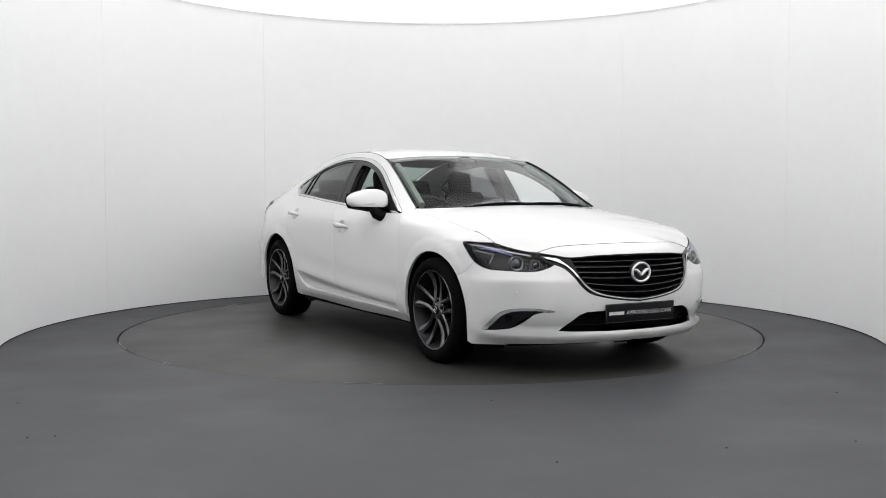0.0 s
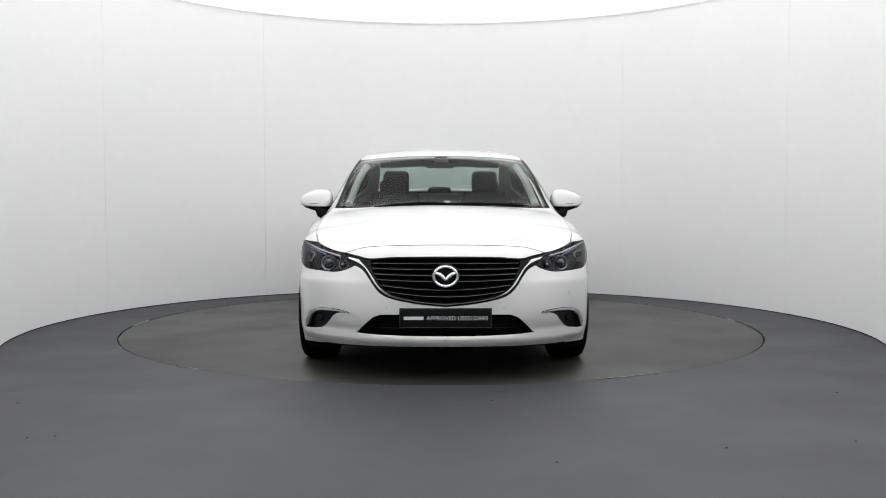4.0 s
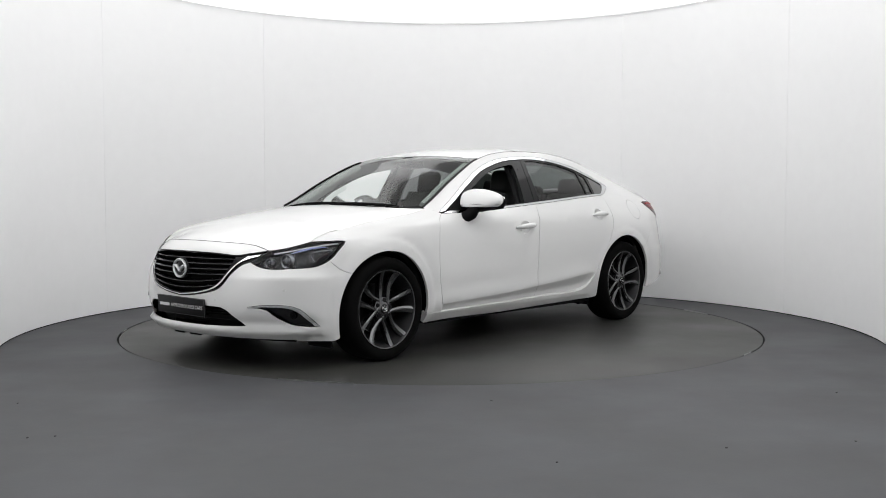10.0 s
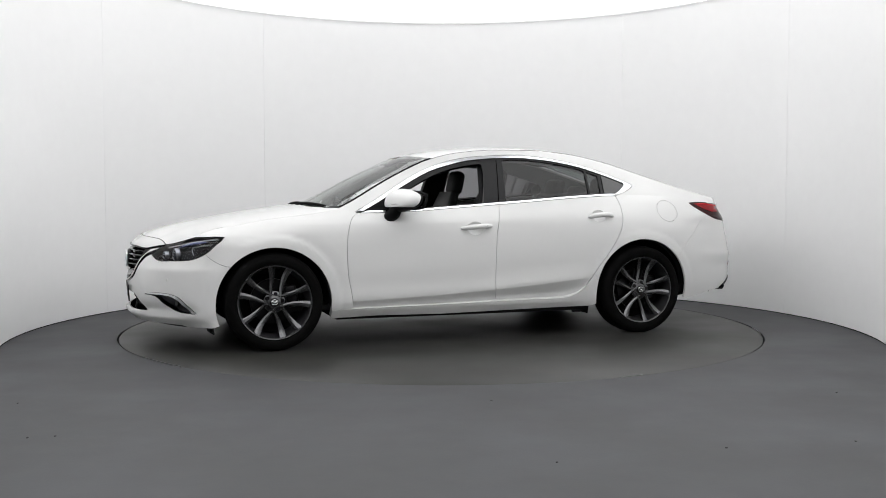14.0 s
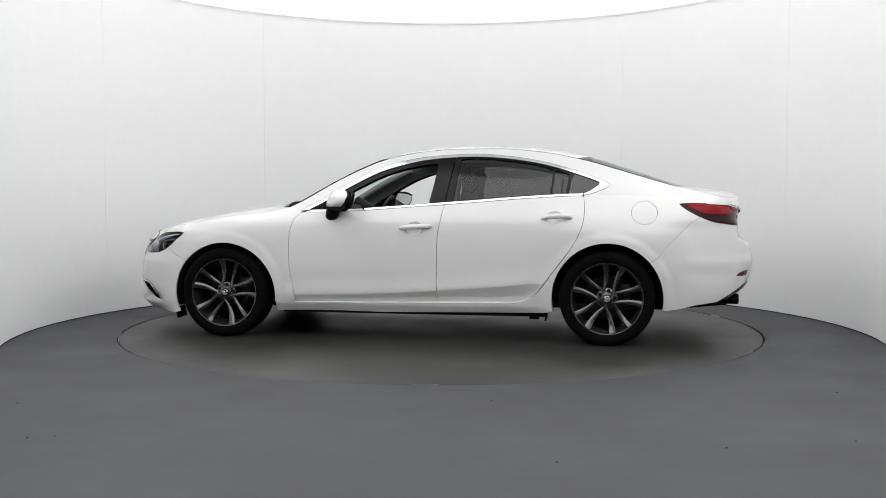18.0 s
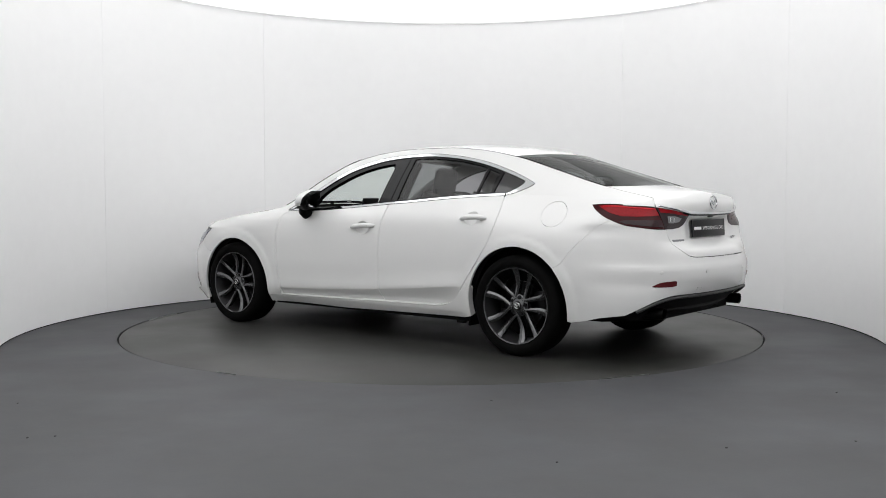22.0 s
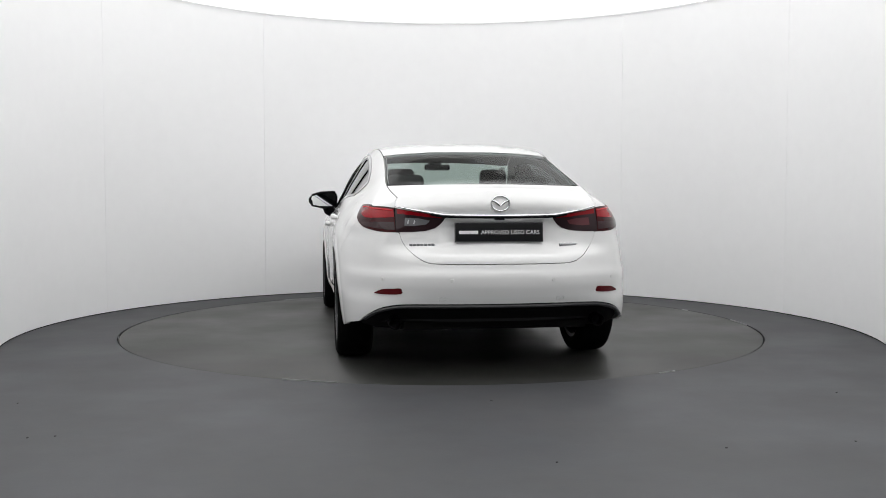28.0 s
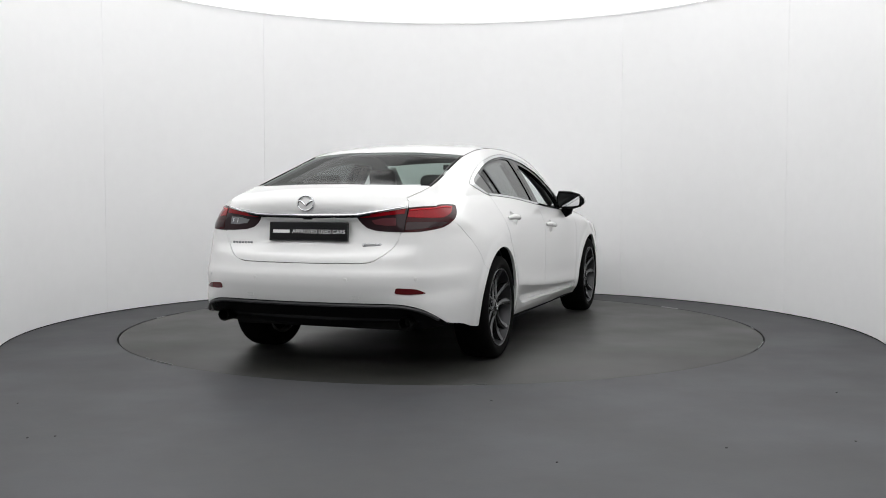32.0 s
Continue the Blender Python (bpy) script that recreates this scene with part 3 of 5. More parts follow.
# lamp outlines on the shell: (s, z)
LAMP_TOP = flank([(1.744, 0.779), (1.80, 0.783), (1.86, 0.780), (1.92, 0.778)])
LAMP_LOW = curve(nose([(0.522, 0.655), (0.585, 0.628), (0.66, 0.616)]) + flank([(2.02, 0.624), (1.965, 0.630), (1.916, 0.646), (1.87, 0.670), (1.83, 0.702), (1.785, 0.742), (1.744, 0.779)]), 3)
LAMP = curve(LAMP_TOP + flank([(1.955, 0.769), (2.0, 0.753), (2.06, 0.734)]) + nose([(0.585, 0.722)]), 3)[:-1] + nose([(0.585, 0.722), (0.555, 0.688)]) + LAMP_LOW[:-1]
CHROME_OUT = curve(nose([(0.0, 0.430), (0.15, 0.444), (0.29, 0.469), (0.36, 0.495), (0.405, 0.537), (0.442, 0.590), (0.480, 0.634), (0.522, 0.655)]), 5)
CHROME_LOW = curve(nose([(0.0, 0.441), (0.15, 0.456), (0.28, 0.480), (0.348, 0.507), (0.393, 0.548), (0.427, 0.598), (0.458, 0.642), (0.500, 0.670), (0.552, 0.688)]), 5)
CHROME_IN = curve(nose([(0.0, 0.452), (0.14, 0.466), (0.265, 0.490), (0.335, 0.517), (0.377, 0.556), (0.405, 0.605), (0.424, 0.652), (0.432, 0.688)]), 5)
GRILLE_TOP = nose([(0.432, 0.690), (0.30, 0.701), (0.15, 0.705), (0.0, 0.706)])
SEAM = curve(nose([(0.0, 0.776), (0.15, 0.775), (0.30, 0.771), (0.42, 0.763), (0.49, 0.752), (0.585, 0.724)]), 4)
FOG_TOP = curve(nose([(0.553, 0.389), (0.64, 0.402), (0.74, 0.398), (0.795, 0.375), (0.822, 0.330), (0.846, 0.270)]), 4)
FOG = FOG_TOP + curve(nose([(0.835, 0.267), (0.81, 0.267), (0.73, 0.280), (0.68, 0.325), (0.645, 0.368), (0.60, 0.384)]), 3)
INTAKE = nose([(0.0, 0.385), (0.26, 0.386), (0.37, 0.383), (0.415, 0.366), (0.46, 0.325), (0.515, 0.270), (0.43, 0.266), (0.25, 0.263), (0.0, 0.262)])
WING_SEAM = flank([(1.872, 0.668), (1.84, 0.640), (1.80, 0.612), (1.755, 0.592), (1.7078, 0.5803)])
TL_TOP = curve(flank([(-1.908, 1.001), (-1.97, 1.006), (-2.05, 1.006), (-2.10, 1.003)]) + tail([(0.72, 0.998), (0.66, 0.994), (0.603, 0.988)]), 3)
TL_LOW = curve(tail([(0.600, 0.849), (0.68, 0.852), (0.735, 0.862)]) + flank([(-2.15, 0.874), (-2.07, 0.902), (-2.0, 0.935), (-1.94, 0.972), (-1.908, 1.001)]), 3)
TAILLAMP = TL_TOP + TL_LOW[:-1]
INNERLAMP = tail([(0.598, 0.986), (0.50, 0.969), (0.40, 0.953), (0.315, 0.938), (0.325, 0.918), (0.345, 0.893), (0.375, 0.870), (0.426, 0.855), (0.51, 0.849), (0.597, 0.848)])
BOOT_SHUT = curve(tail([(0.0, 0.668), (0.25, 0.669), (0.41, 0.674), (0.48, 0.704), (0.534, 0.752), (0.566, 0.80), (0.580, 0.849)]), 4)
DIFF = curve(tail([(0.0, 0.440), (0.3, 0.440), (0.55, 0.438), (0.64, 0.428), (0.71, 0.405), (0.762, 0.368), (0.806, 0.318)]), 4)
REAR_SEAM = flank(curve([(-2.055, 0.909), (-1.98, 0.862), (-1.90, 0.787), (-1.82, 0.705), (-1.775, 0.645), (-1.745, 0.616), (-1.7029, 0.5976)], 3))


def oval(cx, cz, rx, rz, n=20):
    return [(cx + rx * math.cos(2 * math.pi * k / n), cz + rz * math.sin(2 * math.pi * k / n)) for k in range(n)]


CUP_F = flank(oval(-0.040, 0.822, 0.062, 0.050))
CUP_R = flank(oval(-1.045, 0.905, 0.060, 0.046))
FLAP = flank(oval(-1.668, 0.940, 0.091, 0.083, 36))


def crease_lines(x0, x1):
    """The low crease of the doors as two close mesh lines."""
    xs = np.linspace(x0, x1, 24)
    return [flank([(x, float(CREASE(x)) + d) for x in xs]) for d in (0.003, -0.003, 0.03)]


def body_panels():
    both = (car, car)
    # wings
    front_arch = [p for p in ARCH_F if p[1] > 0.266 and (p[0] < 1.7077 if p[1] > 0.5 else p[0] < 1.4)]
    xs = np.linspace(0.90, 1.915, 18)
    wing_top = [(x, z) for x, z in zip(xs, BON_Z(xs))]
    wing_low = [(s, z + 0.001) for s, z in LAMP_LOW[::-1] if z > 0.672]
    out = flank(A_SHUT[1:]) + flank(wing_top) + [(s, z + 0.002) for s, z in LAMP_TOP[::-1]] + [(s + 0.002, z) for s, z in wing_low[1:]] + WING_SEAM + flank(front_arch) + flank([(1.018, 0.266)])
    pair("front_wing", sheet(out, shell, step=0.025), M_PAINT, both)
    # nose panel and bumper in one moulding
    cap = SEAM[:-1] + nose([(0.582, 0.719), (0.50, 0.704)]) + [(s, z + 0.003) for s, z in GRILLE_TOP]
    lamp_low = [(s, z - 0.001) for s, z in LAMP_LOW[1:] if z < 0.662]
    arch_low = [p for p in ARCH_F if p[0] > 1.7079 and 0.172 < p[1] < 0.580][::-1]
    low = CHROME_OUT + lamp_low + [(s - 0.0015, z - 0.002) for s, z in WING_SEAM] + flank(arch_low) + flank([(1.83, 0.170), (1.993, 0.176)]) + nose([(0.72, 0.184), (0.5, 0.194), (0.25, 0.199), (0.0, 0.200)]) + [(0.0, 0.262)] + INTAKE[:0:-1][1:] + [(0.0, 0.385)]
    V = join(sheet(cap, shell, step=0.03, closed_at_mid=True), sheet(low, shell, [FOG], step=0.03, closed_at_mid=True))
    whole("front_bumper", V, M_PAINT, car)
    # bonnet
    sm = np.array(SEAM[:-1])
    fx = shell(sm[:, 0], sm[:, 1])
    front = [(p[0] - 0.006, p[1]) for p in fx]
    xs = np.linspace(2.07, 0.94, 26)
    edge = [(x, float(BON_Y(x)) - 0.005) for x in xs]
    ys, zs = np.abs(fx[:, 1]), fx[:, 2]
    fx0 = np.array([p[0] for p in front])
    gap = zs - bonnet(fx0, ys)[:, 2]

    def skin(x, y):
        """The bonnet, its front edge brought flush with the nose panel."""
        p = bonnet(x, y)
        a = np.abs(y)
        p[..., 2] += np.interp(a, ys, gap) * np.exp(-(((np.interp(a, ys, fx0) - x) / 0.13) ** 2))
        return p

    rear = curve([(0.938, 0.772), (1.005, 0.68), (1.08, 0.5), (1.138, 0.25), (1.155, 0.0)], 5)
    whole("bonnet", sheet(front + edge + rear[1:], skin, step=0.045, closed_at_mid=True), M_PAINT, car)
    # doors
    belt_f = [(x, float(BELT_Z(x)) - 0.006) for x in np.linspace(0.80, -0.2457, 14)]
    df = [(x - 0.0035, max(z, 0.278)) for x, z in A_SHUT[3:]] + belt_f + [(x + 0.0018, z) for x, z in B_SHUT[1:-1]] + [(-0.219, 0.2875), (0.254, 0.2785), (0.868, 0.2705)]
    fd = pair("front_door", sheet(flank(df), door_shell, [CUP_F], step=0.03, lines=crease_lines(0.862, -0.192)), M_PAINT, both)
    belt_r = [(x, float(BELT_Z(x)) - 0.006) for x in np.linspace(-0.2493, -1.235, 14)]
    dr = [(-0.2228, 0.2877)] + [(x - 0.0018, z) for x, z in B_SHUT[::-1][1:-1]] + belt_r + [(x + 0.0018, z + 0.002) for x, z in C_SHUT[::-1][2:]]
    rd = pair("rear_door", sheet(flank(dr), door_shell, [CUP_R], step=0.03, lines=crease_lines(-0.214, -0.93)), M_PAINT, both)
    # sills
    st = [(x, z) for x, z in SILL_TOP] + [(x - 0.0018, z - 0.002) for x, z in C_SHUT[1:15]]
    sl = st + [(-0.9995, 0.4655), (-1.0385, 0.4322), (-1.031, 0.39), (-1.0268, 0.35), (-1.0268, 0.30), (-1.0325, 0.235), (-0.976, 0.222), (-0.36, 0.213), (0.254, 0.203), (0.848, 0.199), (1.018, 0.203)]
    pair("sill", sheet(flank(sl), sill_shell, step=0.02, flange=0.05), M_PAINT, both)
    # rear quarters
    q = [(x - 0.0018, z) for x, z in C_SHUT[16:]] + [(x, float(BELT_Z(x))) for x in np.linspace(-1.26, -2.10, 13)]
    qs = flank(q) + tail([(0.66, 1.016), (0.586, 1.030)]) + [(s, z + 0.002) for s, z in TL_TOP[::-1]] + [(s - 0.002, z) for s, z in TL_LOW[::-1][1:] if z > 0.912] + REAR_SEAM
    qs += flank([p for p in ARCH_R if p[1] > 0.436 and (p[0] > -1.7028 if p[1] > 0.5 else p[0] > -1.3)][::-1])
    qs += flank([(-1.0388, 0.4332), (-1.003, 0.467)])
    panel("rear_quarter", sheet(qs, shell, [FLAP], step=0.025), M_PAINT, car)
    panel("rear_quarter", mirror(sheet(qs, shell, step=0.025)), M_PAINT, car)
    # rear bumper
    tl = [(s, z - 0.002) for s, z in TL_LOW if z < 0.905]
    ra = [p for p in ARCH_R if p[0] < -1.703 and 0.258 < p[1] < 0.597]
    rb = [(S_END, 0.666)] + [(s, z - 0.0025) for s, z in BOOT_SHUT[1:-1]] + tail([(0.586, 0.846)]) + tl + [(s + 0.002, z - 0.001) for s, z in REAR_SEAM] + flank(ra) + flank([(-1.82, 0.255), (-1.925, 0.272), (-2.02, 0.297)]) + DIFF[::-1]
    whole("rear_bumper", sheet(rb, shell, step=0.02, closed_at_mid=True), M_PAINT, car)
    # boot lid: upper skin and rear face
    ly = np.array([0.583, 0.5, 0.4, 0.25, 0.12, 0.0])
    lz = np.full(6, 1.05)
    for _ in range(8):
        ls = np.r_[sr(ly[:-1], lz[:-1]), S_END]
        lz = top(shell(ls, lz)[:, 0], ly)[:, 2]
    edge = list(zip(ls, lz))
    face = [(s, z + 0.002) for s, z in BOOT_SHUT] + [(s, z) for s, z in INNERLAMP[::-1]] + edge
    lip = shell(ls, lz)
    deck = [(p[0], max(p[1], 0.0)) for p in lip[::-1]]
    deck += [(x, float(RAIL_Y(x)) - 0.005) for x in np.linspace(-2.23, -1.93, 8)] + [(-2.0, 0.4), (-2.03, 0.2), (-2.035, 0.0)]
    brim = [tail([(y, z) for y in np.linspace(0.004, 0.36, 22)]) for z in (0.745, 0.756, 0.768, 0.780, 0.792)]
    A, B = sheet(face, shell, step=0.022, closed_at_mid=True, lines=brim), sheet(deck, top, step=0.04, closed_at_mid=True)
    # the edge between the two rolls over softly
    na = normal_at(shell, ls, lz)[1].mean(0)
    nd = np.array((-0.15, 0.0, 0.99))
    roll = (na + nd) / np.linalg.norm(na + nd)
    for (P, F, N), reach in ((A, 0.045), (B, 0.07)):
        d = np.abs(P[:, 2] - np.interp(np.abs(P[:, 1]), ly[::-1], lz[::-1])) if reach < 0.05 else P[:, 0] - np.interp(np.abs(P[:, 1]), lip[::-1, 1], lip[::-1, 0])
        w = np.exp(-((d / reach) ** 2))[:, None] * (np.abs(N[:, :1]) + np.abs(N[:, 2:]) > 0.8)
        N[:] = N * (1 - w) + roll * w
        N /= np.linalg.norm(N, axis=1)[:, None]
    V = join(A, B)
    whole("boot_lid", V, M_PAINT, car)
    # roof
    rf = [(0.288, 0.0), (0.275, 0.3), (0.24, 0.55)] + [(x, float(RAIL_Y(x)) - 0.004) for x in np.linspace(0.205, -1.19, 22)] + [(-1.255, 0.38), (-1.285, 0.15), (-1.29, 0.0)]
    whole("roof", sheet(rf, top, step=0.05, closed_at_mid=True), M_PAINT, car)
    # glass
    ws = [(1.09, 0.0), (1.075, 0.3), (1.01, 0.56), (0.915, 0.728)] + [(x, float(RAIL_Y(x)) - 0.022) for x in np.linspace(0.88, 0.25, 12)] + [(0.265, 0.45), (0.287, 0.2), (0.292, 0.0)]
    whole("windscreen", sheet(ws, top, step=0.06, push=-0.004, flange=0, closed_at_mid=True), M_GLASS, car, "clear laminated windscreen")
    rs = [(-1.295, 0.0), (-1.26, 0.36), (-1.205, 0.565)] + [(x, float(RAIL_Y(x)) - 0.014) for x in np.linspace(-1.25, -1.88, 10)] + [(-1.99, 0.35), (-2.025, 0.0)]
    whole("rear_screen", sheet(rs, top, step=0.06, push=-0.004, flange=0, closed_at_mid=True), M_GLASS_R, car, "green-tinted rear screen")
    return fd, rd


DLO_OUT = curve([(0.835, 0.944), (0.671, 1.034), (0.505, 1.135), (0.339, 1.226), (0.173, 1.290), (0.008, 1.330), (-0.157, 1.351), (-0.306, 1.360), (-0.45, 1.364), (-0.571, 1.359), (-0.778, 1.336), (-0.985, 1.297), (-1.192, 1.236), (-1.345, 1.178), (-1.418, 1.146), (-1.428, 1.134), (-1.395, 1.112), (-1.318, 1.080), (-1.25, 1.063)], 4)
DLO_IN = curve([(0.775, 0.952), (0.63, 1.031), (0.507, 1.105), (0.258, 1.234), (0.008, 1.305), (-0.158, 1.330), (-0.307, 1.341), (-0.45, 1.345), (-0.573, 1.340), (-0.781, 1.318), (-0.989, 1.277), (-1.197, 1.214), (-1.335, 1.164), (-1.354, 1.150), (-1.342, 1.128), (-1.275, 1.084), (-1.245, 1.075)], 4)


def belt(xs, up):
    return [(float(x), float(BELT_Z(x)) + up) for x in xs]


def side_windows(fd, rd):
    both = (car, car)
    low_out = belt(np.linspace(-1.24, 0.80, 24), -0.004)
    low_in = belt(np.linspace(-1.238, 0.74, 24), 0.010)
    hole = DLO_OUT + low_out
    xs = np.linspace(0.93, -2.245, 46)
    frame_up = [(float(x), float(RAIL_Z(x)) - 0.002) for x in xs]
    frame_low = [(float(x), float(BELT_Z(x))) for x in np.linspace(-2.235, -1.27, 16)]
    ring = frame_up + frame_low + DLO_OUT[::-1] + [(0.845, 0.945)]
    pair("pillar_frame", sheet(ring, cabin, step=0.04), M_PAINT, both)
    # bright strip all round the side glass
    strip_up = DLO_OUT + DLO_IN[::-1]
    V1 = sheet(strip_up, cabin, step=0.03, push=0.003, flange=0.01)
    V2 = sheet(low_out + low_in[::-1], cabin, step=0.03, push=0.004, flange=0.012)
    pair("bright_trim", join(V1, V2), M_CHROME, both, "polished bright strip round the side glass")
    # thin dark gap round the bright strip
    for sg, i in ((1, 0), (-1, 1)):
        for ln in (DLO_OUT, low_out):
            a = np.array(ln)
            p, n = normal_at(cabin, a[:, 0], a[:, 1])
            p = (p + 0.0022 * n) * (1, sg, 1)
            part("trim_gap", tube(bmesh.new(), [tuple(v) for v in p], 0.0016, 5), M_GLOSSBLK, car)
    # front door: dark frame round the lowered window
    d_up = [p for p in DLO_IN if p[0] > -0.294]
    opening = curve([(0.44, 1.102), (0.255, 1.196), (0.09, 1.255), (-0.05, 1.284), (-0.148, 1.296), (-0.172, 1.285), (-0.172, 1.24), (-0.155, 1.14), (-0.128, 1.0)], 4) + belt(np.linspace(-0.12, 0.50, 8), 0.016) + [(0.53, 0.985), (0.50, 1.05)]
    of = d_up + [(-0.2985, 1.340), (-0.2455, 1.012)] + belt(np.linspace(-0.2, 0.74, 12), 0.010)
    pair("window_frame", sheet(of, cabin, [opening], step=0.03, push=-0.004, flange=0.03), M_GLOSSBLK, fd, "gloss black frame of the lowered window")
    # rear door glass, its divider and the fixed corner pane
    rear = [p for p in DLO_IN if -0.315 > p[0] > -1.165]
    g1 = [(-0.252, 1.012), (-0.305, 1.340)] + rear + [(-1.163, 1.222), (-1.140, 1.066)] + belt(np.linspace(-1.12, -0.27, 12), 0.010)[:-1]
    inner = [(x - 0.0, z - 0.012) for x, z in rear if -1.012 < x < -0.35]
    hole1 = [(-0.345, 1.326)] + inner + [(-1.025, 1.250), (-1.005, 1.068)] + belt(np.linspace(-0.99, -0.31, 10), 0.018)
    hole2 = [(-1.043, 1.246), (-1.135, 1.216), (-1.118, 1.076), (-1.022, 1.070)]
    pair("window_frame", sheet(g1, cabin, [hole1, hole2], step=0.03, push=-0.004, flange=0.02), M_GLOSSBLK, rd, "gloss black window frame")
    pair("door_glass", sheet(hole1, cabin, step=0.05, push=-0.010, flange=0), M_PRIV, rd, "dark privacy glass")
    pair("quarter_glass", sheet(hole2, cabin, step=0.05, push=-0.010, flange=0), M_PRIV, rd, "dark privacy glass")
    cor = [p for p in DLO_IN if p[0] < -1.172] + [(-1.150, 1.069), (-1.172, 1.216)]
    pair("corner_glass", sheet(cor, cabin, step=0.03, push=-0.004, flange=0.01), M_PRIVBLK, both, "black fixed corner pane")


M_GLASS_R = glass("rear_glass", (0.40, 0.47, 0.445), 0.95, 0.012, 10.0)
M_BARREL = plain("rim_barrel", (0.05, 0.05, 0.053), rough=0.4, metal=0.7)
M_PRIVBLK = plain("dark_pane", (0.010, 0.010, 0.011), rough=0.05, coat=0.5)
fd, rd = body_panels()
side_windows(fd, rd)


# ---- wheels ----
def build_wheel(side):
    """Ten-spoke alloy wheel with its tyre, in the wheel's own space; its outer face looks to +y."""
    w = new("wheel")
    w.parent = car
    R, W = 0.336, 0.222
    prof = [(0.250, -0.100), (0.262, -0.112), (0.300, -0.116), (0.322, -0.104), (0.332, -0.085), (R, -0.050), (R, 0.050), (0.332, 0.085), (0.322, 0.103), (0.300, 0.114), (0.272, 0.112), (0.258, 0.103), (0.250, 0.094)]
    bm = lathe(bmesh.new(), prof, 96)
    bmesh.ops.recalc_face_normals(bm, faces=bm.faces)
    tyre = part("tyre", bm, M_RUBBER, w, "black low-profile tyre", smooth=50)
    bm = bmesh.new()
    for x in (-0.045, -0.015, 0.015, 0.045):
        lathe(bm, [(R + 0.0005, x - 0.004), (R - 0.006, x - 0.002), (R - 0.006, x + 0.002), (R + 0.0005, x + 0.004)], 64)
    part("tread_groove", bm, M_UNDER, tyre)
    bm = bmesh.new()
    lathe(bm, [(0.254, 0.088), (0.257, 0.100), (0.2535, 0.106), (0.246, 0.104), (0.240, 0.080), (0.228, 0.030), (0.226, -0.095), (0.245, -0.100)], 96)
    bmesh.ops.recalc_face_normals(bm, faces=bm.faces)
    part("rim", bm, M_BARREL, w, "gunmetal alloy rim")
    bm = lathe(bmesh.new(), [(0.2455, 0.1045), (0.2535, 0.1068), (0.2572, 0.1008)], 96)
    part("rim_flange", bm, M_GUNCUT, w, "bright rim edge")
    # spokes: five pairs, each blade swept and twisted
    for k in range(5):
        for sg in (-1, 1):
            bm = bmesh.new()
            c = radians(99 + 72 * k)
            secs = []
            for i in range(9):
                t = i / 8
                r = 0.048 + t * 0.196
                lat = sg * (0.036 - 0.020 * t + 0.045 * t * t)
                half = 0.0105 + 0.0085 * t + 0.003 * t**3
                face = 0.066 + 0.014 * t**2 + 0.012 * t**6 - 0.010 * math.sin(math.pi * t)
                tw = 0.004 * sg * t
                tx, ty = math.cos(c), math.sin(c)
                nx, ny = -math.sin(c), math.cos(c)
                row = []
                for l, d in ((-half, 0.0 - tw), (-half * 0.35 + 0.12 * half * sg, 0.0075), (half * 0.35 + 0.12 * half * sg, 0.0075), (half, 0.0 + tw), (half * 0.75, -0.040), (-half * 0.75, -0.040)):
                    a = lat + l
                    rr = math.sqrt(max(r * r - a * a, 0.0004)) if r > abs(a) else 0.02
                    row.append(bm.verts.new((tx * rr + nx * a, face + d, ty * rr + ny * a)))
                secs.append(row)
            for i in range(8):
                for j in range(6):
                    bm.faces.new((secs[i][j], secs[i][(j + 1) % 6], secs[i + 1][(j + 1) % 6], secs[i + 1][j]))
            bm.faces.new(secs[0][::-1])
            bm.faces.new(secs[-1])
            bmesh.ops.recalc_face_normals(bm, faces=bm.faces)
            part("spoke", bm, M_GUNCUT, w, smooth=28)
    bm = lathe(bmesh.new(), [(0.030, 0.074), (0.036, 0.072), (0.060, 0.066), (0.074, 0.060), (0.076, 0.02), (0.03, 0.02)], 48)
    bmesh.ops.recalc_face_normals(bm, faces=bm.faces)
    part("hub", bm, M_GUNCUT, w)
    for k in range(5):
        a = radians(99 + 72 * k)
        bm = rod(bmesh.new(), (0.0555 * math.cos(a), 0.060, 0.0555 * math.sin(a)), (0.0555 * math.cos(a), 0.0705, 0.0555 * math.sin(a)), 0.0145, 0.0135, 14)
        part("wheel_nut_well", bm, M_GLOSSBLK, w, "dark recessed wheel nut")
    bm = lathe(bmesh.new(), [(0.001, 0.080), (0.024, 0.079), (0.0285, 0.076), (0.0295, 0.070)], 32)
    bmesh.ops.recalc_face_normals(bm, faces=bm.faces)
    capn = part("centre_cap", bm, M_GLOSSBLK, w, "black centre cap")
    bm = bmesh.new()
    emblem_shape(bm, 0.019, 0.0022, lambda u, v: (u, 0.081, v))
    part("emblem", bm, M_SATIN, capn)
    bm = lathe(bmesh.new(), [(0.07, -0.005), (0.155, -0.005), (0.155, -0.03), (0.07, -0.03)], 64)
    lathe(bm, [(0.02, 0.02), (0.068, 0.015), (0.072, -0.02)], 40)
    bmesh.ops.recalc_face_normals(bm, faces=bm.faces)
    part("brake_disc", bm, M_DISC, w, "steel brake disc")
    bm = bmesh.new()
    box(bm, (0.085, 0.05, 0.15), (-0.13, -0.015, 0.03), (0, 12, 0), 0.015)
    part("brake_caliper", bm, M_DISC, w)
    bm = lathe(bmesh.new(), [(0.02, -0.06), (0.226, -0.06)], 48)
    part("dust_shield", bm, M_UNDER, w)
    return w


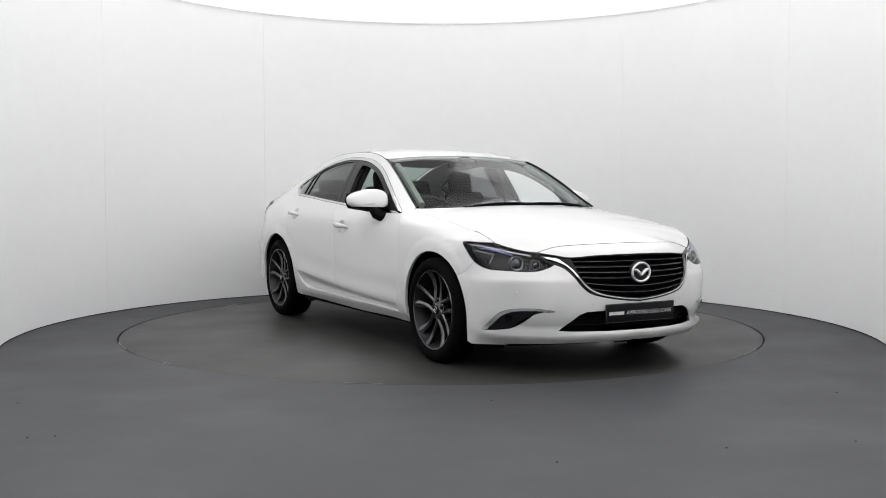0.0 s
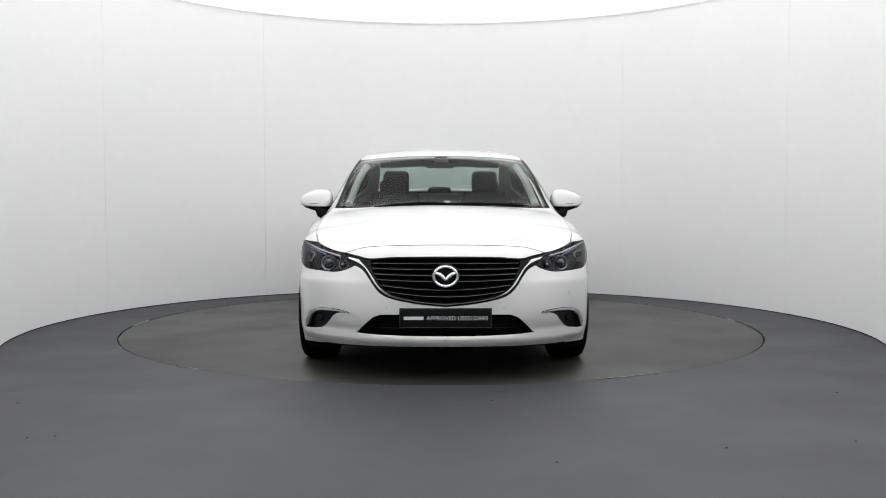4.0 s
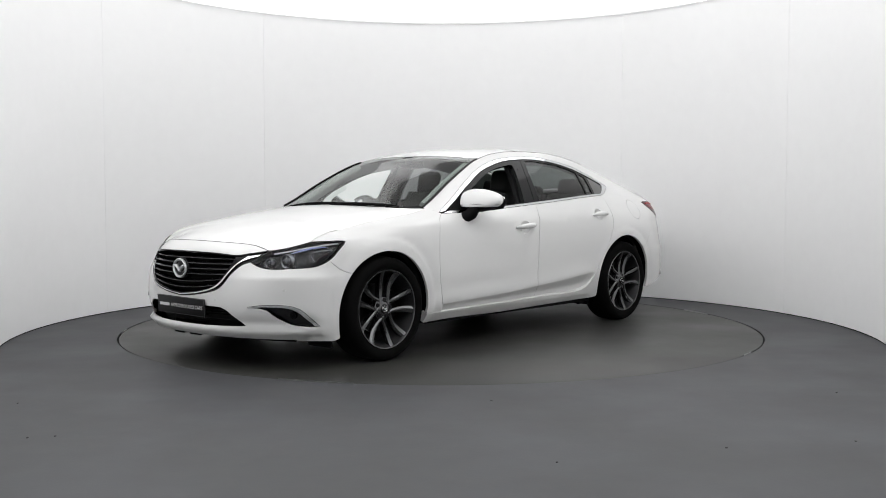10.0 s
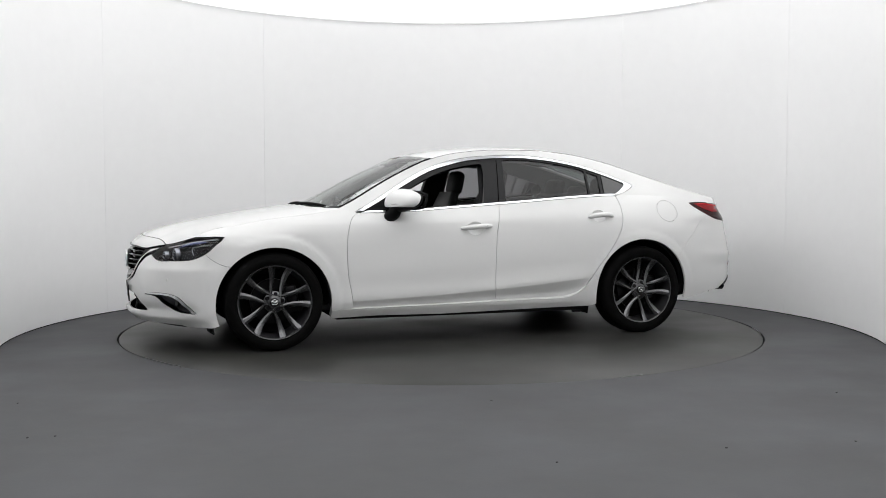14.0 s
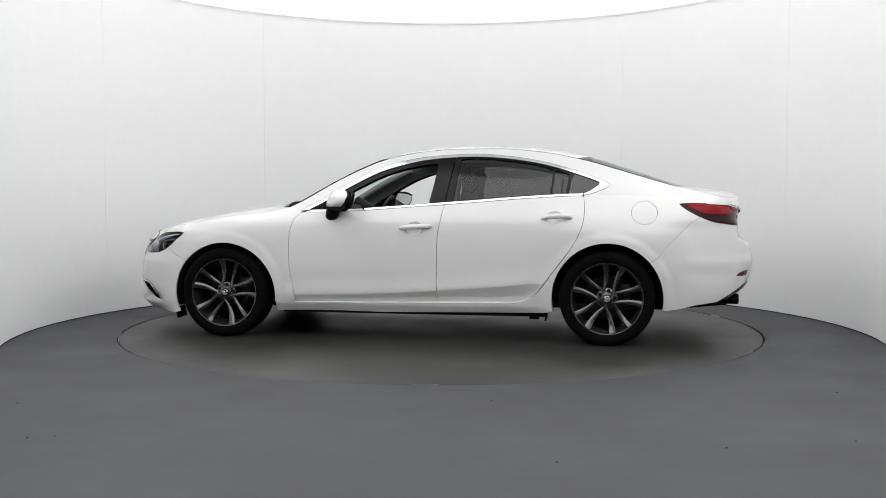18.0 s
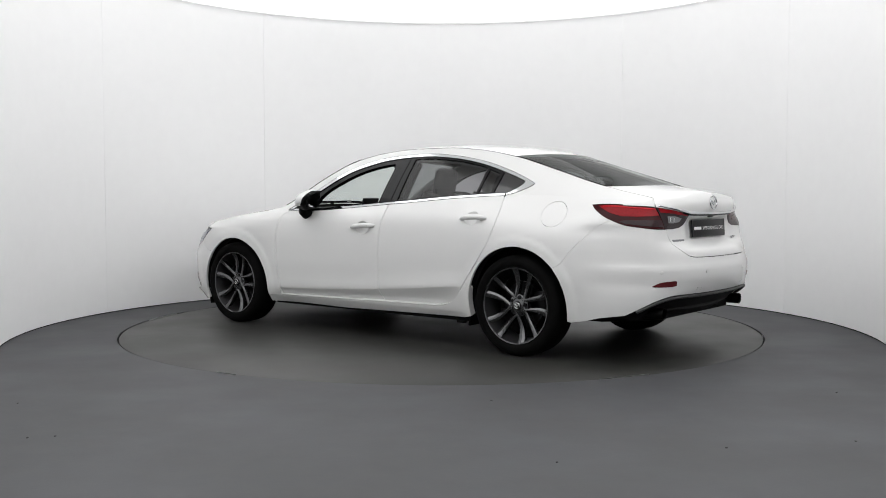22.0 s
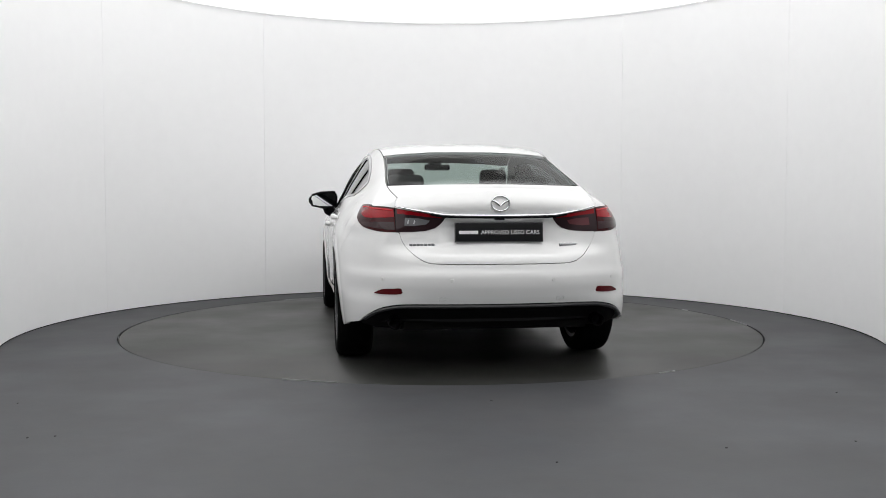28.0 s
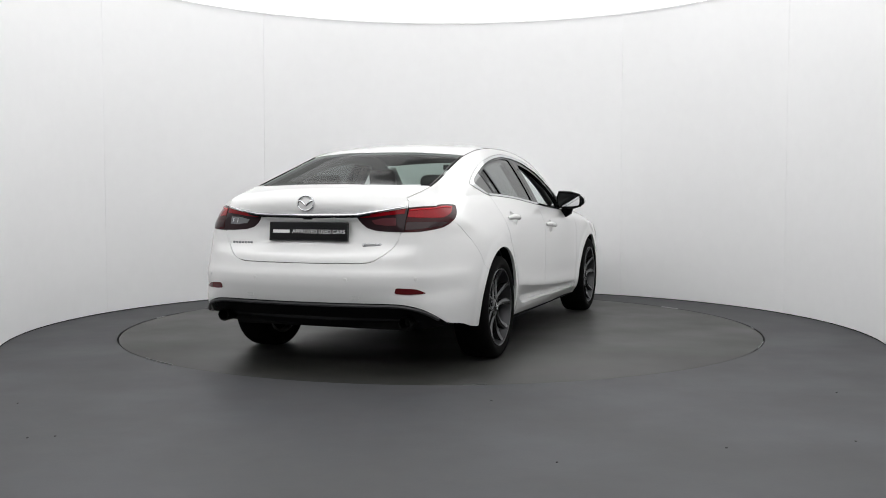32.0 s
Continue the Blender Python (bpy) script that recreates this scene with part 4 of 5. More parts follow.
def emblem_shape(bm, r, th, at):
    """A ring with a spread-wing shape in it."""
    ring = [at(1.0 * r * math.cos(2 * math.pi * k / 40) * 1.12, r * 0.92 * math.sin(2 * math.pi * k / 40)) for k in range(40)]
    tube(bm, ring, th, 6, closed=True)
    wing = []
    for sg in (-1, 1):
        pts = [at(sg * 1.05 * r, 0.34 * r), at(sg * 0.62 * r, 0.22 * r), at(sg * 0.30 * r, -0.02 * r), at(0, -0.34 * r)]
        tube(bm, pts, [th * 0.6, th * 1.35, th * 1.5, th * 0.9], 6)


wheel = build_wheel(1)
wheel.matrix_basis = pose(1.415, 0.800, 0.334)
for x, y, turn, rz in ((-1.415, 0.797, -3, 0), (1.415, -0.800, 9, 180), (-1.415, -0.797, 8, 180)):
    copy_thing(wheel, pose(x, y, 0.334, 0, 0, rz) @ pose(0, 0, 0, 0, turn, 0))


def wheel_housings():
    for x in (1.415, -1.415):
        for sg in (1, -1):
            bm = lathe(bmesh.new(), [(0.42, sg * 0.865), (0.42, sg * 0.52), (0.05, sg * 0.52)], 40, "Y", (x, 0, 0.33), -6, 186)
            part("wheel_liner", bm, M_UNDER, car)
            # black inner lip that closes the gap to the skin
            sh = ARCH_F if x > 0 else ARCH_R
            pts = [p for p in sh if p[1] > 0.27]
            a = np.array(pts)
            P = shell(sx(a[:, 0], a[:, 1]), a[:, 1])
            bm = bmesh.new()
            n = len(P)
            inner = [bm.verts.new((p[0], sg * (p[1] - 0.012), p[2])) for p in P]
            deep = [bm.verts.new((x + (p[0] - x) * 1.10, sg * 0.80, 0.33 + (p[2] - 0.33) * 1.10)) for p in P]
            for i in range(n - 1):
                bm.faces.new((inner[i], inner[i + 1], deep[i + 1], deep[i]))
            part("arch_lip", bm, M_UNDER, car)


wheel_housings()


def underbody():
    for size, at, ry in (((1.96, 1.66, 0.05), (0, 0, 0.215), 0), ((0.55, 1.0, 0.05), (1.40, 0, 0.225), 0), ((0.40, 1.10, 0.04), (1.98, 0, 0.215), 2),
                         ((0.85, 0.98, 0.05), (-1.42, 0, 0.245), 0), ((0.42, 1.10, 0.05), (-2.06, 0, 0.275), 6), ((0.9, 1.0, 0.25), (1.45, 0, 0.42), 0), ((0.9, 1.0, 0.25), (-1.45, 0, 0.42), 0)):
        part("underbody_tray", box(bmesh.new(), size, at, (0, ry, 0), 0.01), M_UNDER, car, "black underbody tray")


def deflectors():
    """Black flaps before the wheels, the jacking feet at the sill ends and the lip under the nose."""
    for sg in (1, -1):
        part("wheel_deflector", box(bmesh.new(), (0.012, 0.20, 0.085), (1.835, 0.735 * sg, 0.165), (0, 12, 6 * sg), 0.003), M_BLACK, car, "black rubber wheel deflector")
        part("wheel_deflector", box(bmesh.new(), (0.012, 0.16, 0.07), (-0.985, 0.745 * sg, 0.195), (0, -8, 0), 0.003), M_BLACK, car, "black rubber wheel deflector")
        part("jacking_foot", box(bmesh.new(), (0.07, 0.03, 0.05), (-0.90, 0.80 * sg, 0.195), (0, 0, 0), 0.006), M_BLACK, car)
    lip = nose([(0.0, 0.206), (0.25, 0.205), (0.5, 0.200), (0.70, 0.190), (0.70, 0.150), (0.5, 0.168), (0.25, 0.176), (0.0, 0.178)])
    whole("lower_lip", sheet(lip, shell, step=0.04, push=-0.022, flange=0.02, closed_at_mid=True), M_BLACK, car, "black lip under the front bumper")


underbody()
deflectors()


# ---- lamps, grille, trim ----
def on_shell(pts, push):
    """World points of (s, z) points raised off the shell."""
    a = np.array(pts, float)
    p, n = normal_at(shell, a[:, 0], a[:, 1])
    return p + n * push


def flip_y(pts, sg):
    return [(p[0], p[1] * sg, p[2]) for p in pts]


def disc_on(pts2, r, th, name, mat, parent, push=0.0, sides=(1, -1), label="", seg=16):
    p, n = normal_at(shell, [pts2[0]], [pts2[1]])
    for sg in sides:
        a = Vector(p[0] + n[0] * push)
        b = Vector(p[0] + n[0] * (push + th))
        a.y *= sg
        b.y *= sg
        part(name, rod(bmesh.new(), a, b, r, r * 0.92, seg), mat, parent, label)


def inset(poly, d):
    """The outline moved inwards by d."""
    P = np.array(poly)
    n = len(P)
    area = 0.5 * np.sum(P[:, 0] * np.roll(P[:, 1], -1) - np.roll(P[:, 0], -1) * P[:, 1])
    out = []
    for i in range(n):
        t = P[(i + 1) % n] - P[i - 1]
        t = t / (np.hypot(*t) + 1e-9)
        out.append(tuple(P[i] + d * np.sign(area) * np.array([-t[1], t[0]])))
    return out


def headlights():
    for sg in (1, -1):
        lamp = new("headlight")
        lamp.parent = car
        tagged(lamp, "dark-housed projector headlight under a clear lens")
        m = (lambda V: V) if sg > 0 else mirror
        panel("housing", m(sheet(inset(LAMP, 0.0015), shell, step=0.025, push=-0.055, flange=-0.053)), M_LAMPIN, lamp)
        panel("lens", m(sheet(LAMP, shell, step=0.02, push=0.0, flange=0.0)), M_LENS, lamp, "clear lens")
        rim = on_shell(LAMP, -0.001)
        part("seal", tube(bmesh.new(), flip_y(rim, sg), 0.0028, 6, closed=True), M_GLOSSBLK, lamp)
        # projectors, each a glass eye in a bright ring
        for y, z, r in ((0.708, 0.676, 0.034), (0.612, 0.668, 0.022)):
            p = on_shell(nose([(y, z)]), -0.035)[0]
            c = Vector((p[0], p[1] * sg, p[2]))
            bm = lathe(bmesh.new(), [(0.001, 0.020), (r * 0.5, 0.016), (r * 0.85, 0.006), (r, -0.006)], 28, "Y")
            eye = part("projector", bm, M_EYE, lamp, "dark glass projector eye")
            eye.matrix_basis = Matrix.Translation(c) @ pose(0, 0, 0, 0, 0, -90 + 14 * sg)
            bm = lathe(bmesh.new(), [(r * 1.02, 0.006), (r * 1.18, 0.010), (r * 1.32, 0.002), (r * 1.34, -0.02)], 28, "Y")
            ring = part("projector_ring", bm, M_RING, lamp, "dull metal ring")
            ring.matrix_basis = eye.matrix_basis.copy()
        # daytime strip along the brow and hooked blade by the outer end
        brow = flank([(1.79, 0.771), (1.87, 0.766), (1.96, 0.752), (2.03, 0.735)]) + nose([(0.62, 0.716)])
        part("light_strip", tube(bmesh.new(), flip_y(on_shell(brow, -0.018), sg), 0.0045, 8), M_STRIP, lamp, "pale light strip")
        # bluish bar whose colour imitates the coloured reflection along the brow
        band = flank([(1.86, 0.757), (1.93, 0.752), (1.99, 0.738), (2.04, 0.722)])
        part("brow_reflection_band", tube(bmesh.new(), flip_y(on_shell(band, -0.024), sg), [0.004, 0.009, 0.009, 0.004], 8), M_BROW, lamp, "bluish band painted as a reflection under the brow")
        hook = flank([(1.835, 0.742), (1.90, 0.738), (1.955, 0.726), (1.965, 0.70), (1.955, 0.665)])
        part("light_strip", tube(bmesh.new(), flip_y(on_shell(hook, -0.028), sg), 0.0036, 8), M_RING, lamp, "dull hooked light strip")
        blade = flank([(1.86, 0.718), (1.92, 0.690), (1.94, 0.662)])
        part("reflector", tube(bmesh.new(), flip_y(on_shell(blade, -0.034), sg), 0.010, 8, 0.4), M_SMOKE, lamp)


def grille():
    g = new("grille")
    g.parent = car
    tagged(g, "black slatted grille in a bright winged surround")
    back = CHROME_IN + GRILLE_TOP[1:]
    whole("backing", sheet(back, shell, step=0.035, push=-0.045, flange=-0.044, closed_at_mid=True), M_UNDER, g)
    # surround: swept up from under the grille into the lamps
    tip = nose([(0.555, 0.688), (0.582, 0.716), (0.50, 0.700)])
    # gloss black sheet stands in for the shadow in the gap under the surround
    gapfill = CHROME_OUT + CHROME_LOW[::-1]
    whole("surround_shadow_strip", sheet(gapfill, shell, step=0.02, push=-0.006, flange=0.02, closed_at_mid=True), M_GLOSSBLK, g, "gloss black strip standing in for the shaded gap under the surround")
    along = np.linspace(0, 1, 40)

    def evenly(ln):
        a = np.array(ln)
        d = np.r_[0, np.cumsum(np.hypot(*np.diff(a, axis=0).T))]
        return np.stack([np.interp(along * d[-1], d, a[:, i]) for i in (0, 1)], -1)

    middle = [tuple(p) for p in 0.52 * evenly(CHROME_LOW) + 0.48 * evenly(CHROME_IN)]
    ring = CHROME_LOW + nose([(0.566, 0.699)]) + middle[::-1]
    whole("surround", sheet(ring, shell, step=0.02, push=0.006, flange=0.03, closed_at_mid=True), M_SURROUND, g, "bright chrome surround")
    inner = [(s, z + 0.001) for s, z in middle] + nose([(0.566, 0.7005)]) + tip[1:] + nose([(0.432, 0.690)]) + CHROME_IN[::-1][1:]
    whole("inner_surround", sheet(inner, shell, step=0.02, push=-0.001, flange=0.03, closed_at_mid=True), M_GLOSSBLK, g, "gloss black band inside the surround")
    for sg in (1, -1):
        part("bonnet_seal", tube(bmesh.new(), flip_y(on_shell(SEAM, -0.001), sg), 0.0026, 6), M_BLACK, car)
        up = nose([(0.0, 0.709), (0.15, 0.708), (0.30, 0.704), (0.432, 0.693), (0.50, 0.704), (0.582, 0.719)])
        part("brow_strip", tube(bmesh.new(), flip_y(on_shell(curve(up, 4), 0.001), sg), 0.006, 6), M_GLOSSBLK, g)
    ci = shell(*np.array(CHROME_IN).T)
    edge_z, edge_y = ci[:, 2], ci[:, 1]
    for k in range(7):
        z0 = 0.678 - 0.031 * k
        drop = 0.0 + 0.0050 * k
        zz = edge_z
        w = float(np.interp(z0 + drop, zz, edge_y)) - 0.004
        bm = bmesh.new()
        row, tipr = [], []
        ys = [w * (2 * j / 24 - 1) for j in range(25)]
        zs = [z0 - drop * (1 - (y / w) ** 2) * (1.4 if k > 3 else 0.7) for y in ys]
        P = on_shell(nose([(max(abs(y), 1e-4), z) for y, z in zip(ys, zs)]), -0.012)
        for yy, p in zip(ys, P):
            row.append([bm.verts.new((p[0], yy, p[2] + 0.0055)), bm.verts.new((p[0] + 0.005, yy, p[2] + 0.001)), bm.verts.new((p[0] + 0.004, yy, p[2] - 0.003)), bm.verts.new((p[0] - 0.035, yy, p[2] - 0.002)), bm.verts.new((p[0] - 0.035, yy, p[2] + 0.012))])
            tipr.append((p[0] + 0.0052, yy, p[2] - 0.0012))
        for a, b in zip(row[:-1], row[1:]):
            for i in range(5):
                bm.faces.new((a[i], b[i], b[(i + 1) % 5], a[(i + 1) % 5]))
        bmesh.ops.recalc_face_normals(bm, faces=bm.faces)
        slat = part("slat", bm, M_GLOSSBLK, g, "gloss black slat")
        part("slat_edge", tube(bmesh.new(), tipr, 0.0016, 5), M_SLAT, slat, "thin grey edge")
    bm = lathe(bmesh.new(), [(0.001, 0.012), (0.066, 0.010), (0.078, 0.0), (0.080, -0.03)], 40, "Y")
    bmesh.ops.scale(bm, vec=(1.04, 1, 0.88), verts=bm.verts)
    mount = part("emblem_mount", bm, M_GLOSSBLK, g, "gloss black emblem plate")
    mount.matrix_basis = Matrix.Translation((2.337, 0, 0.604)) @ pose(0, 0, 0, 0, 0, -90)
    bm = bmesh.new()
    emblem_shape(bm, 0.060, 0.0078, lambda u, v: (2.352 + 0.0 * v, u, 0.604 + v))
    part("emblem", bm, M_BRIGHT, g, "chrome ring emblem with spread wings")
    # lower intake
    low = new("lower_intake")
    low.parent = car
    tagged(low, "black honeycomb-dark lower air intake")
    whole("backing", sheet([(s, z + (0.003 if z < 0.3 else -0.003)) for s, z in INTAKE], shell, step=0.035, push=-0.07, flange=-0.064, closed_at_mid=True), M_UNDER, low)
    for k in range(3):
        z = 0.290 + 0.03 * k
        ys = np.linspace(-0.44, 0.44, 15)
        pts = [(p[0], y, p[2]) for y, p in zip(ys, on_shell(nose([(max(abs(y), 1e-4), z) for y in ys]), -0.045))]
        part("bar", tube(bmesh.new(), pts, 0.005, 6), M_BLACK, low)


def letters(text, width, cap, parent, m, mat, x0):
    """Raised lettering, fitted to a width, in the plate's own plane (x along it, y up)."""
    cu = bpy.data.curves.new("lettering", "FONT")
    cu.body = text
    cu.size = 1.0
    cu.extrude = 0.0
    ob = bpy.data.objects.new("lettering", cu)
    scene.collection.objects.link(ob)
    me = bpy.data.meshes.new_from_object(ob.evaluated_get(bpy.context.evaluated_depsgraph_get()))
    bpy.data.objects.remove(ob)
    co = np.array([v.co[:] for v in me.vertices])
    lo, hi = co.min(0), co.max(0)
    co[:, 0] = x0 + (co[:, 0] - lo[0]) / (hi[0] - lo[0]) * width
    co[:, 1] = (co[:, 1] - (lo[1] + hi[1]) / 2) / (hi[1] - lo[1]) * cap
    me.vertices.foreach_set("co", co.astype(np.float32).ravel())
    me.materials.clear()
    me.materials.append(mat)
    me.update()
    ob = under("lettering", me, parent, "white capitals")
    ob.matrix_basis = m
    return ob


def plates():
    # dealer plates at nose and tail, emblem on the boot edge
    for name, m in (("front_plate", pose(2.347, 0, 0.3675, 0, 0, 90) @ pose(0, 0, 0, 94, 0, 0)), ("rear_plate", pose(-2.356, 0, 0.846, 0, 0, -90) @ pose(0, 0, 0, 86, 0, 0))):
        bm = box(bmesh.new(), (0.524, 0.113, 0.009), (0, 0, 0), (0, 0, 0), 0.003)
        p = part(name, bm, M_PLATE, car, "black dealer plate with white capitals")
        p.matrix_basis = m
        for sx_, sy_, w, h in ((0, 0.053, 0.516, 0.002), (0, -0.053, 0.516, 0.002), (-0.258, 0, 0.002, 0.107), (0.258, 0, 0.002, 0.107)):
            part("border", box(bmesh.new(), (w, h, 0.001), (sx_, sy_, 0.0047)), M_BORDER, p, smooth=0)
        # the first word is a name: a plain bar of its size
        part("word_bar", box(bmesh.new(), (0.112, 0.019, 0.001), (-0.181, 0, 0.0047)), M_LETTER, p, "plain white bar", smooth=0)
        letters("APPROVED USED CARS", 0.347, 0.023, p, pose(0, 0, 0.0052), M_LETTER, -0.108)
    bm = bmesh.new()
    e0, e1 = on_shell([(S_END, 0.99), (S_END, 1.04)], 0.004)
    lean = (e1[0] - e0[0]) / 0.05
    emblem_shape(bm, 0.047, 0.0048, lambda u, v: ((e0[0] + e1[0]) / 2 + lean * v, u, 1.014 + v))
    part("rear_emblem", bm, M_EMBLEM, car, "chrome ring emblem with spread wings")


def fog_lamps():
    low = curve(nose([(0.575, 0.387), (0.645, 0.391), (0.735, 0.385), (0.782, 0.362), (0.807, 0.322), (0.828, 0.272)]), 4)
    strip = FOG_TOP + low[::-1]
    for sg in (1, -1):
        f = new("fog_lamp")
        f.parent = car
        tagged(f, "dark fog lamp recess under a chrome strip")
        m = (lambda V: V) if sg > 0 else mirror
        panel("recess", m(sheet(inset(FOG, 0.002), shell, step=0.025, push=-0.030, flange=-0.029)), M_DARKGREY, f)
        panel("chrome_strip", m(sheet(strip, shell, step=0.012, push=0.006, flange=0.02)), M_BRIGHT, f, "chrome strip")
        for ln in (FOG_TOP, low):
            part("strip_edge", tube(bmesh.new(), flip_y(on_shell(ln, 0.0035), sg), 0.0026, 6), M_GLOSSBLK, f)
        p = on_shell(nose([(0.755, 0.325)]), -0.03)[0]
        a = Vector((p[0], p[1] * sg, p[2]))
        part("lamp", rod(bmesh.new(), a, a + Vector((0.012, 0.006 * sg, 0)), 0.024, 0.021, 20), M_GLOSSBLK, f, "small round glass lamp")


def tail_lamps():
    for sg in (1, -1):
        m = (lambda V: V) if sg > 0 else mirror
        t = new("tail_lamp")
        t.parent = car
        tagged(t, "red and smoked tail lamp on the rear wing")
        panel("lens", m(sheet(TAILLAMP, shell, step=0.02, push=0.002, flange=0.02)), M_REDDARK, t, "dark red lens")
        band = flank([(-1.955, 0.994), (-2.03, 0.999), (-2.10, 0.996)]) + tail([(0.72, 0.990), (0.66, 0.985), (0.607, 0.979), (0.606, 0.935), (0.66, 0.930), (0.72, 0.928)]) + flank([(-2.12, 0.930), (-2.04, 0.952), (-1.98, 0.980)])
        panel("light_band", m(sheet(band, shell, step=0.02, push=0.0035, flange=0.002)), M_RED, t, "bright red band")
        # thin brighter red line along the upper part of the band
        streak_line = curve(flank([(-1.985, 0.989), (-2.05, 0.990), (-2.11, 0.986)]) + tail([(0.71, 0.981), (0.65, 0.976), (0.61, 0.971)]), 3)
        part("red_streak", tube(bmesh.new(), flip_y(on_shell(streak_line, 0.004), sg), 0.0045, 6), M_STREAK, t, "bright red streak along the band")
        low = tail([(0.606, 0.905), (0.66, 0.905), (0.715, 0.905)]) + flank([(-2.14, 0.905), (-2.10, 0.900), (-2.15, 0.884)]) + tail([(0.72, 0.872), (0.66, 0.864), (0.606, 0.862)])
        panel("lower_lens", m(sheet(low, shell, step=0.02, push=0.003, flange=0.002)), M_SMOKERED, t, "smoked lower lens")
        b = new("boot_lamp")
        b.parent = car
        tagged(b, "red and smoked lamp on the boot lid")
        panel("lens", m(sheet(INNERLAMP, shell, step=0.02, push=0.002, flange=0.02)), M_SMOKE, b, "smoked lens")
        br = tail([(0.588, 0.981), (0.50, 0.966), (0.40, 0.950), (0.335, 0.938), (0.34, 0.929), (0.42, 0.936), (0.50, 0.946), (0.588, 0.953)])
        panel("light_band", m(sheet(br, shell, step=0.015, push=0.0035, flange=0.002)), M_RED, b, "bright red band")
        cl = tail([(0.545, 0.930), (0.47, 0.928), (0.405, 0.915), (0.425, 0.893), (0.50, 0.884), (0.55, 0.886)])
        panel("reversing_lens", m(sheet(cl, shell, step=0.015, push=0.0035, flange=0.002)), M_SMOKEGREY if sg > 0 else M_FOGRED, b, "clear faceted lens" if sg > 0 else "dull red lens")
        if sg > 0:
            for j in range(2):
                y = 0.530 - 0.035 * j
                q = on_shell(tail([(y, 0.896), (y - 0.006, 0.918)]), 0.005)
                part("facet", tube(bmesh.new(), [tuple(v) for v in q], 0.0042, 6, 0.5), M_SATIN, b)
    # bright bar across the boot; a black tube under it draws its shadow line
    bar = curve(tail([(0.592, 0.994), (0.50, 0.977), (0.40, 0.962), (0.315, 0.950), (0.15, 0.947), (0.0, 0.946)]), 4)
    L = [tuple(p) for p in on_shell(bar, 0.010)]
    pts = L + [(p[0], -p[1], p[2]) for p in L[::-1][1:]]
    n = len(pts)
    part("boot_bar", tube(bmesh.new(), pts, [0.003 + 0.0055 * min(1, min(i, n - 1 - i) / 8) for i in range(n)], 8), M_CHROME, car, "bright metal bar across the boot lid")
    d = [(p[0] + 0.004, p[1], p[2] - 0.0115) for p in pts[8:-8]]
    part("boot_bar_shadow_strip", tube(bmesh.new(), d, 0.006, 6), M_GLOSSBLK, car, "black strip drawn as the shadow under the boot bar")
    refl = curve(tail([(0.722, 0.497), (0.712, 0.508), (0.68, 0.524), (0.62, 0.529), (0.580, 0.530), (0.573, 0.515), (0.575, 0.498), (0.65, 0.494)]), 2, True)
    pair("rear_reflector", sheet(refl, shell, step=0.02, push=0.003, flange=0.012), M_REFL, (car, car), "dark red bumper reflector")


def tuck(s, z):
    """The tail drawn in towards the underside."""
    p = shell(s, z)
    p[..., 0] += np.clip(0.43 - z, 0, 1) * 0.8
    return p


